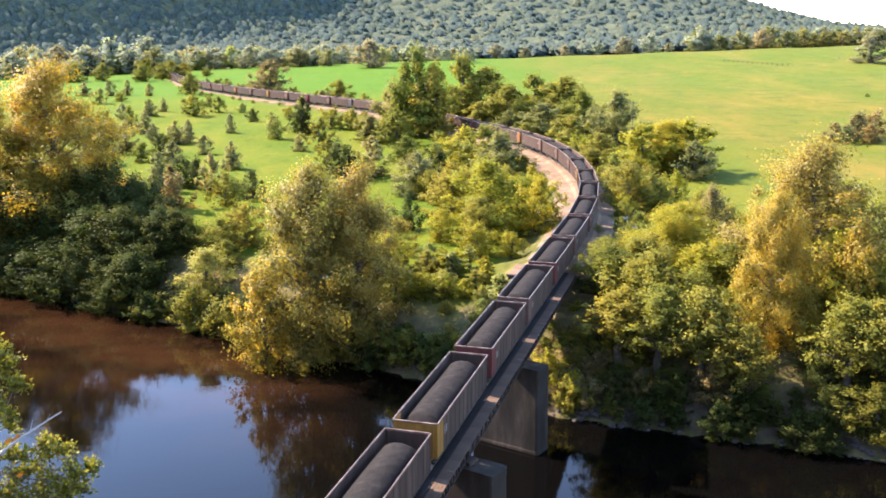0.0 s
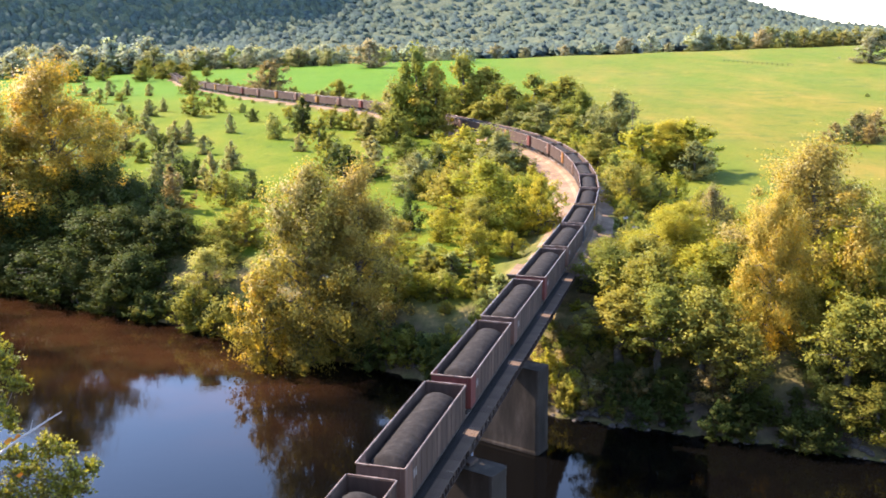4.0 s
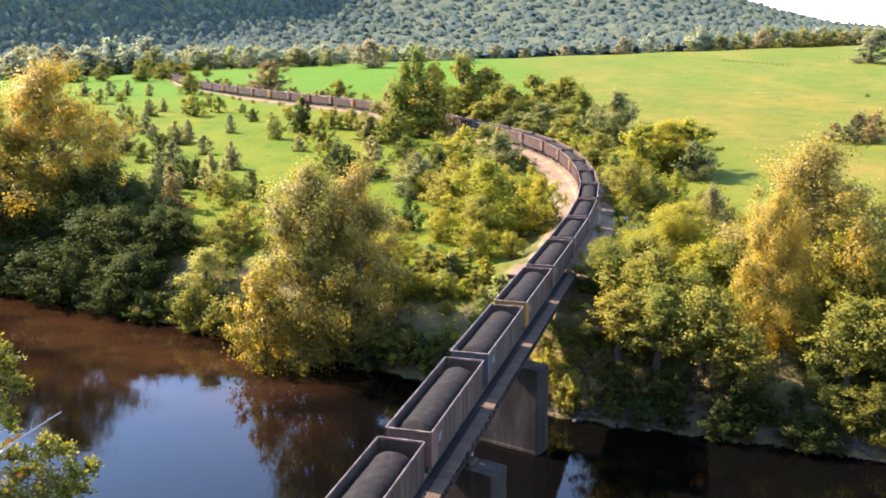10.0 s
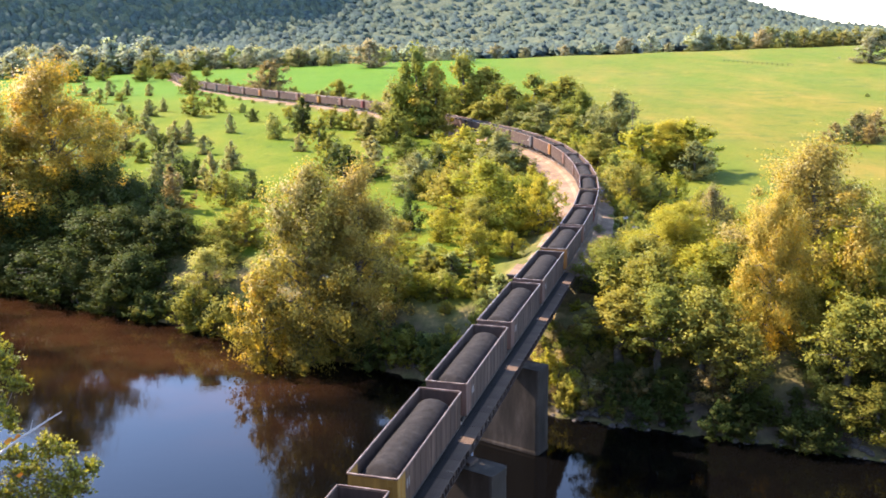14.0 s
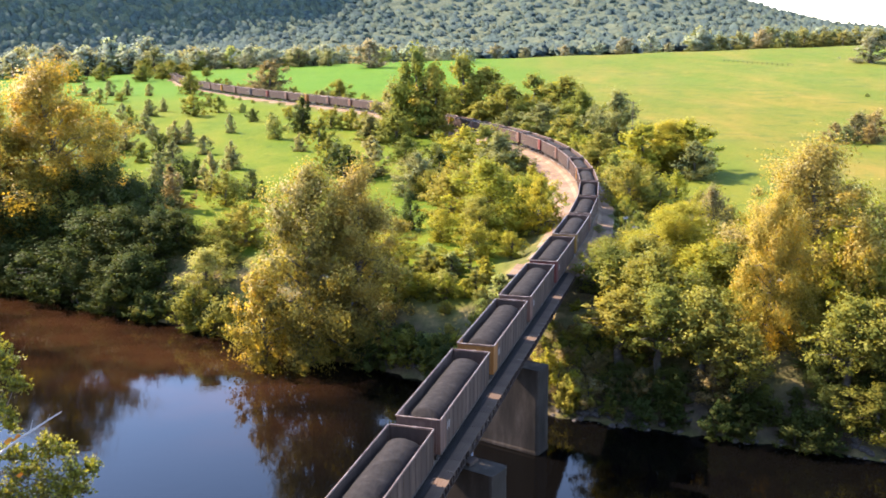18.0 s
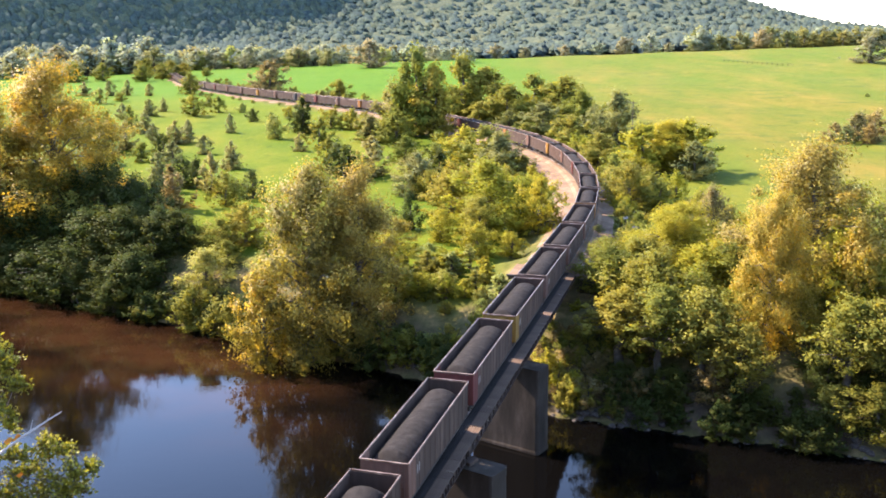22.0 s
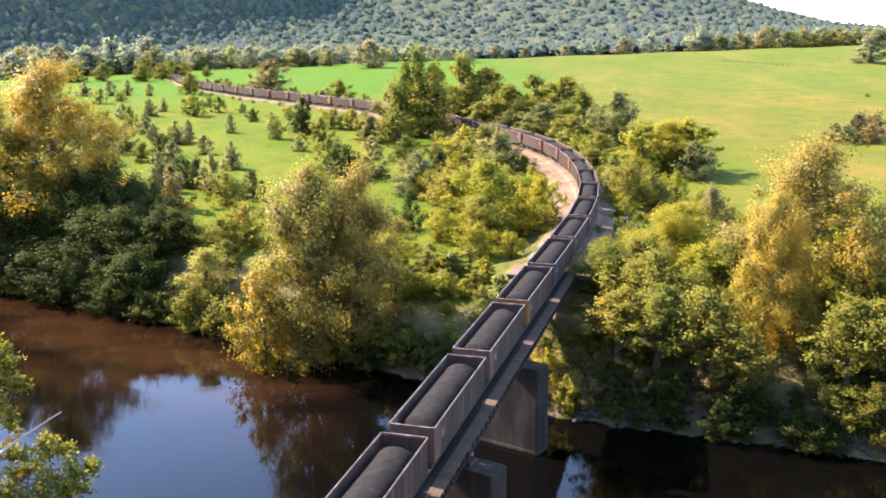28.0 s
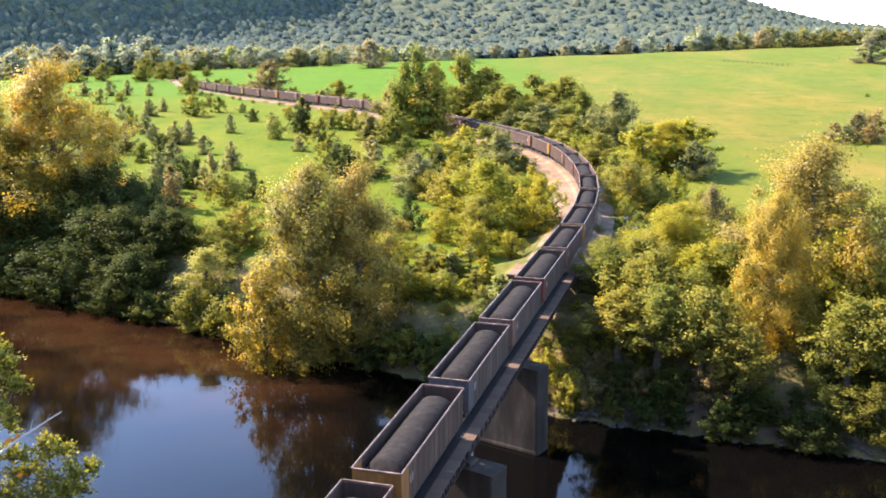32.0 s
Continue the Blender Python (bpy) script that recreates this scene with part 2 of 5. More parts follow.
# ---- the line of the track ----
STEP = 4.0
BACK = -340.0
BENDS_AT = np.arange(0, 601, 40.0)
BENDS = np.array([0, 0, -0.0002, -0.00426, -0.0039, -0.00735, -0.00129, -0.00014, -0.00587, -0.00106, 0.00089, 0.00205, 0.00214, 0.00214, 0.002, 0.0])
TRACK_S = np.arange(BACK, 961, STEP)
_turn = np.interp(TRACK_S, BENDS_AT, BENDS) * (TRACK_S >= 0)
_zero = int(round(-BACK / STEP))
TRACK_H = np.concatenate([[0], np.cumsum((_turn[1:] + _turn[:-1]) / 2 * STEP)])
TRACK_H += 0.27531 - TRACK_H[_zero]
_mid = (TRACK_H[1:] + TRACK_H[:-1]) / 2
TRACK_X = np.concatenate([[0], np.cumsum(np.sin(_mid) * STEP)])
TRACK_Y = np.concatenate([[0], np.cumsum(np.cos(_mid) * STEP)])
TRACK_X += -7.30 - TRACK_X[_zero]
TRACK_Y += 41.574 - TRACK_Y[_zero]
TRACK_Z = np.interp(TRACK_S, [0, 40, 100, 160, 220, 300, 460], [0, 0, -0.6, -0.7, -0.4, -0.3, 0])
BRIDGE_FROM, BRIDGE_TO = -19.0, 80.0


def on_track(s, e=0.0, z=0.0):
    """A point s metres along the track, e to its right and z over the rails."""
    h = np.interp(s, TRACK_S, TRACK_H)
    return Vector((np.interp(s, TRACK_S, TRACK_X) + math.cos(h) * e, np.interp(s, TRACK_S, TRACK_Y) - math.sin(h) * e, np.interp(s, TRACK_S, TRACK_Z) + z))


def track_pose(s, e=0.0, z=0.0):
    return Matrix.Translation(on_track(s, e, z)) @ Matrix.Rotation(-float(np.interp(s, TRACK_S, TRACK_H)), 4, "Z")


# ---- the ground ----
WATER_Z = -12.3
RIVER_WIDTH = 62.0


def far_shore(x):
    return np.interp(x, [-3000, -400, -74, -27.6, -9.6, 13.4, 33, 44, 400, 3000], [1500, 330, 156.3, 127.7, 116.6, 99.8, 93.1, 89.1, 10, -700])


def beside(x, y):
    """How far along the track, and how far from it, points lie, and the nearest track sample."""
    flat_x, flat_y = x.ravel(), y.ravel()
    gap2 = np.full(flat_x.shape, 1e18)
    best = np.zeros(flat_x.shape, int)
    for i in range(0, len(TRACK_S)):
        d2 = (flat_x - TRACK_X[i]) ** 2 + (flat_y - TRACK_Y[i]) ** 2
        closer = d2 < gap2
        gap2[closer], best[closer] = d2[closer], i
    hx, hy = np.sin(TRACK_H[best]), np.cos(TRACK_H[best])
    dx, dy = flat_x - TRACK_X[best], flat_y - TRACK_Y[best]
    s = (TRACK_S[best] + dx * hx + dy * hy).reshape(x.shape)
    e = np.abs(dx * hy - dy * hx).reshape(x.shape)
    return s, e, best


def ground_z(x, y):
    x, y = np.broadcast_arrays(np.asarray(x, float), np.asarray(y, float))
    db = y - far_shore(x)
    bank = np.interp(db, [-30, -4, 0, 2.0, 6, 14, 26], [-15.5, -13.6, -12.45, -10.6, -7.6, -4.6, -3.5])
    crest = np.clip(5 + (x + 73) * 0.0353, -2, 22)
    up = np.clip((y - 190) / 490, 0, 1) ** 1.25
    z = bank + (crest + 3.5) * up * np.clip(db / 60, 0, 1)
    z -= 5 * np.clip((y - 690) / 120, 0, 1)
    ridge = np.interp(x, [-1500, -700, 100, 330, 430, 485, 535, 900], [150, 190, 165, 74, 24, 8, 3, 3])
    rise = np.clip((y - 860) / 560, 0, 1)
    z += ridge * rise * rise * (3 - 2 * rise)
    wall = np.clip((y - 930 - 0.42 * (x + 230)) / 170, 0, 1)
    z += 95 * wall * wall * (3 - 2 * wall) * np.clip((-x - 80) / 150, 0, 1)
    z += 14 * np.sin(x * 0.011 + y * 0.004) * rise * np.clip((330 - x) / 300, 0, 1)
    z += 0.25 * np.sin(x * 0.09 + 1.3 * np.sin(y * 0.05)) * np.clip(db / 30, 0, 1)
    near = far_shore(x) - RIVER_WIDTH - y
    bluff = np.interp(near, [-30, -4, 0, 5, 20, 40, 46.5, 49, 500], [-15.5, -13.6, -12.45, -8, 0, 20, 27.5, 27.87, 60])
    z = np.where(db > -RIVER_WIDTH / 2, z, bluff)
    # banks and cuttings of the track
    s, e, best = beside(x, y)
    bed = TRACK_Z[best].reshape(x.shape) - 0.95
    over = np.clip(np.minimum(BRIDGE_TO + 1 - s, s - BRIDGE_FROM + 1), 0, None)
    out = np.clip(e - 5.2, 0, None)
    low = bed - out / 1.7 - over / 0.9
    high = np.where(over > 0, 1e6, bed + out * 2.25)
    shaped = np.clip(z, low, np.maximum(high, low))
    return np.where(s < 860, shaped, z)


def spaced(stops):
    """Grid lines: (from, to, step) stretches end to end."""
    return np.concatenate([np.arange(a, b, d) for a, b, d in stops] + [[stops[-1][1]]])


def build_ground():
    gx = spaced([(-3200, -800, 150), (-800, -200, 24), (-200, -90, 6), (-90, 80, 1.7), (80, 200, 5), (200, 800, 20), (800, 3200, 150)])
    gy = spaced([(-800, -100, 50), (-100, 0, 8), (0, 60, 3), (60, 80, 2), (80, 175, 1.6), (175, 330, 3.5), (330, 760, 10), (760, 1500, 22), (1500, 4200, 200)])
    X, Y = np.meshgrid(gx, gy)
    Z = ground_z(X, Y)
    rough = np.random.RandomState(3).normal(0, 1, X.shape)
    soft = (rough + np.roll(rough, 1, 0) + np.roll(rough, 1, 1) + np.roll(rough, -1, 0)) / 4
    lumpy = np.clip((32 - np.abs(Y - far_shore(X) - 14)) / 10, 0, 1)
    Z += soft * np.where((Y > 60) & (Y < 330), 0.16, 0.05) + lumpy * (0.45 * np.sin(X * 0.9 + 2 * np.sin(Y * 0.31)) * np.sin(Y * 0.7 + X * 0.2))
    verts = np.stack([X, Y, Z], -1).reshape(-1, 3)
    nx = len(gx)
    i = (np.arange(len(gy) - 1)[:, None] * nx + np.arange(nx - 1)[None]).ravel()
    faces = np.stack([i, i + 1, i + nx + 1, i + nx], -1)
    me = fast_mesh("ground", verts, faces, True)
    # leaf litter under the woods: both banks, and the mountain
    db = Y - far_shore(X)
    depth = np.interp(X, [-60, -20, -11, 7, 12, 20], [16, 18, 15, 15, 20, 36])
    wild = np.clip((depth - db) / 6, 0, 1) + np.clip((Y - 770) / 10, 0, 1)
    _, gap, _ = beside(X, Y)
    wild += np.clip((12 - gap) / 5, 0, 0.75) * (Y < 420) * (Y > 100)
    wild = np.clip(wild, 0, 1).ravel().astype(np.float32)
    colour = me.color_attributes.new("litter", "FLOAT_COLOR", "POINT")
    colour.data.foreach_set("color", np.stack([wild, wild, wild, np.ones_like(wild)], -1).ravel())
    tagged(hung("ground", me, GROUND), "green meadow and dry yellowish pasture above the river", "ground", kind="structure")


def build_water():
    xs = np.concatenate([np.arange(-900, -120, 30), np.arange(-120, 121, 4), np.arange(150, 901, 30)]).astype(float)
    rows = [far_shore(xs) + 1.5 - RIVER_WIDTH * 1.03 * k / 12 for k in range(13)]
    verts = np.stack([np.tile(xs, 13), np.concatenate(rows), np.full(len(xs) * 13, WATER_Z)], -1)
    n = len(xs)
    i = (np.arange(12)[:, None] * n + np.arange(n - 1)[None]).ravel()
    faces = np.stack([i + n, i + n + 1, i + 1, i], -1)
    me = fast_mesh("water", verts, faces, True)
    # the silty shelf under the far bank upstream of the bridge
    inshore = np.tile(np.arange(13), (len(xs), 1)).T.ravel() * RIVER_WIDTH / 12
    # the fade towards the shore puts the bank's shade into the silt colour
    shelf = np.clip(1.25 - inshore / 30, 0, 1) * np.clip(inshore / 12, 0.3, 1) * np.clip((-8 - verts[:, 0]) / 16, 0, 1)
    colour = me.color_attributes.new("silt_and_shade", "FLOAT_COLOR", "POINT")
    colour.data.foreach_set("color", np.stack([shelf, shelf, shelf, np.ones_like(shelf)], -1).astype(np.float32).ravel())
    tagged(hung("water", me, WATER), "calm brown river water mirroring trees and blue sky", "river", kind="structure")


def swept(name, section, s0, s1, step, mat, parent=None):
    """A profile of (e, z) points drawn along the track."""
    stations = np.arange(s0, s1 + 0.01, step)
    verts = [on_track(s, e, z) for s in stations for e, z in section]
    k = len(section)
    faces = [(a * k + j, a * k + (j + 1) % k, (a + 1) * k + (j + 1) % k, (a + 1) * k + j) for a in range(len(stations) - 1) for j in range(k)]
    return hung(name, fast_mesh(name, [tuple(v) for v in verts], faces), mat, parent)


def build_trackbed():
    profile = [(-6.0, -1.4), (-4.8, -0.86), (-2.3, -0.72), (-1.7, -0.3), (1.7, -0.3), (2.3, -0.72), (4.2, -0.86), (5.2, -1.4), (0, -2.0)]
    for name, a, b in (("trackbed", BRIDGE_TO + 1, 952), ("trackbed", -336, BRIDGE_FROM - 1)):
        tagged(swept(name, profile, a, b, 4.0, BALLAST), "tan ballast and dirt bed of the railway", "trackbed", kind="structure")
    for e in (-0.7525, 0.7525):
        head = [(e - 0.07, -0.17), (e + 0.07, -0.17), (e + 0.07, -0.15), (e + 0.012, -0.13), (e + 0.012, -0.045), (e + 0.036, -0.035), (e + 0.036, 0), (e - 0.036, 0), (e - 0.036, -0.035), (e - 0.012, -0.045), (e - 0.012, -0.13), (e - 0.07, -0.15)]
        tagged(swept("rail", head, -336, 952, 4.0, RAIL_STEEL), "steel rail worn bright on its head", "rail", kind="structure")


build_ground()
build_water()
build_trackbed()


# ---- the bridge ----
def oval_block(length, thick, taper, z0, z1, noses=True):
    """A wall with rounded noses, battered towards its top."""
    bm = bmesh.new()
    rings = []
    rise = z1 - z0
    for z, grow in ((z0, taper), (z0 + rise * 0.22, taper), (z0 + rise * 0.24, taper * 0.55), (z0 + rise * 0.6, taper * 0.3), (z1, 0.0)):
        ring = []
        a, b = length / 2 + grow, thick / 2 + grow * 0.6
        c = 0.3
        outline = [(-a + c, -b), (a - c, -b), (a - c * 0.3, -b + c * 0.3), (a, -b + c), (a, b - c), (a - c * 0.3, b - c * 0.3), (a - c, b), (-a + c, b), (-a, b - c), (-a, -b + c)]
        if noses:
            outline = [(-a + b * 0.6, -b), (a - b * 0.35, -b), (a - 0.1, -b * 0.72), (a, 0), (a - 0.1, b * 0.72), (a - b * 0.35, b), (-a + b * 0.6, b), (-a, 0)]
        for x, y in outline:
            ring.append(bm.verts.new((x, y, z)))
        rings.append(ring)
    for low, high in zip(rings, rings[1:]):
        for i in range(len(low)):
            j = (i + 1) % len(low)
            bm.faces.new((low[i], low[j], high[j], high[i]))
    bm.faces.new(rings[-1])
    bm.faces.new(rings[0][::-1])
    return bm


PIERS_AT = (5.0, 29.6, 53.6)
PIER_TOP = -3.25
SKEW = radians(-18)


def build_bridge():
    bridge = tagged(new("railway_bridge"), "dark steel girder railway bridge with plank walkway on concrete piers", "bridge")
    bridge.matrix_basis = track_pose(BRIDGE_FROM)
    inv = bridge.matrix_basis.inverted()
    at = lambda s, e=0.0, z=0.0: inv @ track_pose(s, e, z)
    stops = (BRIDGE_FROM, *PIERS_AT, BRIDGE_TO)
    for a, b in zip(stops, stops[1:]):
        n = b - a - 0.12
        web = bmesh.new()
        box(web, (-0.02, 0, -2.3), (0.02, n, 0))
        box(web, (-0.2, 0, -0.05), (0.2, n, 0.0))
        box(web, (-0.2, 0, -2.35), (0.2, n, -2.3))
        for k in range(int(n / 1.5) + 1):
            y = 0.05 + k * 1.5
            box(web, (-0.16, y, -2.3), (0.16, min(y + 0.03, n), -0.05))
        first = part("girder", web, STEEL, bridge, m=at(a + 0.06, -1.15, -0.62))
        hung("girder", first.data, STEEL, bridge, m=at(a + 0.06, 1.15, -0.62))
        cross = bmesh.new()
        box(cross, (-1.1, -0.05, -0.6), (1.1, 0.05, -0.4), 0.01)
        beam = None
        for k in range(6):
            m = at(a + 0.5 + k * (n - 1) / 5, 0, -1.0)
            if beam is None:
                beam = part("cross_frame", cross, STEEL, bridge, m=m)
            else:
                hung("cross_frame", beam.data, STEEL, bridge, m=m)
    tie = bmesh.new()
    box(tie, (-1.42, -0.12, -0.24), (1.30, 0.12, 0), 0.012)
    first = None
    for k in range(int((BRIDGE_TO - BRIDGE_FROM) / 0.5)):
        m = at(BRIDGE_FROM + 0.25 + k * 0.5, 0, -0.175)
        if first is None:
            first = part("tie", tie, TIMBER, bridge, m=m)
        else:
            hung("tie", first.data, TIMBER, bridge, m=m)
    plank = bmesh.new()
    box(plank, (-0.115, 0, -0.06), (0.115, 2.98, 0), 0.01)
    first = None
    for k in range(int((BRIDGE_TO - BRIDGE_FROM) / 3.0)):
        for e in (1.63, 1.87, 2.11, 2.35):
            m = at(BRIDGE_FROM + k * 3.0, e, -0.10 + 0.006 * ((k * 7 + int(e * 50)) % 3))
            if first is None:
                first = part("plank", plank, WALKWAY, bridge, m=m)
            else:
                hung("plank", first.data, WALKWAY, bridge, m=m)
    # dark timber added over the tie ends, standing in for shadow there
    infill = bmesh.new()
    box(infill, (1.31, 0, -0.34), (1.50, 2.99, -0.16), 0.01)
    first = None
    for k in range(int((BRIDGE_TO - BRIDGE_FROM) / 3.0)):
        m = at(BRIDGE_FROM + k * 3.0)
        if first is None:
            first = part("guard_timber", infill, TIMBER, bridge, "dark timber strip added where shade hides the ties", m=m)
        else:
            hung("guard_timber", first.data, TIMBER, bridge, "dark timber strip added where shade hides the ties", m=m)
    # added boards hide the ties and imitate the black band of wagon shade
    board = bmesh.new()
    box(board, (-0.13, 0, -0.05), (0.13, 2.97, 0), 0.01)
    first = None
    for k in range(int((BRIDGE_TO - BRIDGE_FROM) / 3.0)):
        for e in (1.03, 1.31):
            m = at(BRIDGE_FROM + k * 3.0, e, -0.118)
            if first is None:
                first = part("board", board, TIMBER, bridge, "dark board added to fill in the shade beside the rail", m=m)
            else:
                hung("board", first.data, TIMBER, bridge, "dark board added to fill in the shade beside the rail", m=m)
    bracket = bmesh.new()
    box(bracket, (1.3, -0.07, -0.30), (2.58, 0.07, -0.165), 0.01)
    box(bracket, (2.42, -0.05, -0.62), (2.56, 0.05, -0.30), 0.01)
    first = None
    for k in range(int((BRIDGE_TO - BRIDGE_FROM) / 1.35)):
        m = at(BRIDGE_FROM + 0.6 + k * 1.35)
        if first is None:
            first = part("bracket", bracket, STEEL, bridge, m=m)
        else:
            hung("bracket", first.data, STEEL, bridge, m=m)
    plate = bmesh.new()
    box(plate, (-0.2, -0.05, 0), (0.2, 0.05, 0.03), 0.005)
    first = None
    for k in range(8):
        m = at(BRIDGE_FROM + 4 + k * 12.0, 2.15, -0.08)
        if first is None:
            first = part("joint_plate", plate, RIM, bridge, "pale metal plate on the walkway", m=m)
        else:
            hung("joint_plate", first.data, RIM, bridge, "pale metal plate on the walkway", m=m)


def build_piers():
    first = None
    for s in PIERS_AT:
        m = track_pose(s, -0.4 if s > 50 else 0.45, 0) @ Matrix.Rotation(SKEW, 4, "Z")
        if first is None:
            first = tagged(new("bridge_pier"), "stained grey concrete bridge pier standing in the river", "pier", "bridge piers")
            first.matrix_basis = m
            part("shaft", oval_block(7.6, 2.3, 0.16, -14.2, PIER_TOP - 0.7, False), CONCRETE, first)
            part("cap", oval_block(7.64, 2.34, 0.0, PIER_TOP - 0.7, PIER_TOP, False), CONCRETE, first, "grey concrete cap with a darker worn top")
            for e in (-1.15, 1.15):
                seat = bmesh.new()
                box(seat, (e - 0.35, -0.6, PIER_TOP), (e + 0.35, 0.6, -2.97), 0.03)
                part("bearing", seat, STEEL, first)
        else:
            copy_thing(first, m)
    for s, name in ((BRIDGE_TO + 1.2, "abutment"), (BRIDGE_FROM - 1.2, "abutment")):
        way = 1 if s > 0 else -1
        m = track_pose(s)
        ob = tagged(new(name), "dark stone abutment with pale coping at the end of the bridge", "abutment")
        ob.matrix_basis = m
        stem = bmesh.new()
        box(stem, (-5.6, -1.2, -12), (4.6, 1.2, -2.97), 0.05)
        part("stem", stem, CONCRETE, ob)
        for e in (-5.7, 3.6):
            wing = bmesh.new()
            box(wing, (e - 0.6, -1.5, -11), (e + 1.2, 1.2 + 3.5, -0.95), 0.05)
            wm = Matrix.Identity(4) if way > 0 else Matrix.Rotation(math.pi, 4, "Z")
            wall = part("wing_wall", wing, STEEL if e < 0 else CONCRETE, ob, m=wm)
            cope = bmesh.new()
            box(cope, (e - 0.75, -1.65, -0.95), (e + 1.35, -1.2, -0.72), 0.04)
            part("coping", cope, STONE, wall, "pale coping stone")
            fill = bmesh.new()
            box(fill, (e - 0.65, -1.19, -0.95), (e + 1.3, 4.6, -0.8), 0.05)
            part("fill", fill, BALLAST, wall, "tan dirt behind the coping")


build_bridge()
build_piers()

# ---- the train ----
PITCH, SPEED, FIRST_AT = 16.15, 9.83, 19.95
BODY, HALF, TOP_Z, FLOOR_Z = 14.6, 1.575, 3.8, 1.25
# colours of the leading ends in order along the train, then a mixed rest
ENDS = ("brown brown yellow red brown red brown red brown black yellow brown brown brown orange brown red yellow brown brown brown orange black "
        "brown red brown yellow brown orange brown red brown yellow brown brown orange brown red black brown yellow brown brown red brown orange brown yellow brown brown red brown orange brown brown yellow").split()


def coal_heap(seed):
    rnd = np.random.RandomState(seed)
    nx, ny = 19, 88
    u, v = np.linspace(-1, 1, nx), np.linspace(-1, 1, ny)
    U, V = np.meshgrid(u, v)
    ends = np.clip((1 - np.abs(V)) / 0.16, 0, 1) ** 0.55
    lump = rnd.normal(0, 0.015, U.shape)
    wave = 0.03 * np.sin(V * 5 + seed) + 0.006 * np.sin(V * 13 + 2 * seed)
    Z = 2.45 + 0.32 * ends + 0.95 * ends * np.clip(1 - np.abs(U) ** 2.2, 0, 1) ** 0.8 * (1 + wave) + lump
    Z[0], Z[-1] = 2.4, 2.4
    X, Y = U * (HALF - 0.12), V * (BODY / 2 - 0.75)
    verts = np.stack([X, Y, Z], -1).reshape(-1, 3)
    i = (np.arange(ny - 1)[:, None] * nx + np.arange(nx - 1)[None]).ravel()
    return fast_mesh("coal_load", verts, np.stack([i, i + 1, i + nx + 1, i + nx], -1), True)


def wheel_mesh():
    bm = bmesh.new()
    profile = [(0.0, -0.09), (0.2, -0.09), (0.22, -0.03), (0.38, -0.03), (0.40, -0.07), (0.455, -0.07), (0.465, 0.04), (0.49, 0.05), (0.49, 0.075), (0.40, 0.075), (0.38, 0.03), (0.22, 0.03), (0.2, 0.07), (0.0, 0.07)]
    rings = []
    for r, x in profile:
        rings.append([bm.verts.new((x, r * math.cos(a * math.pi / 8), r * math.sin(a * math.pi / 8))) for a in range(16)])
    for p, q in zip(rings, rings[1:]):
        for i in range(16):
            j = (i + 1) % 16
            bm.faces.new((p[i], p[j], q[j], q[i]))
    bmesh.ops.remove_doubles(bm, verts=bm.verts, dist=0.001)
    return bm


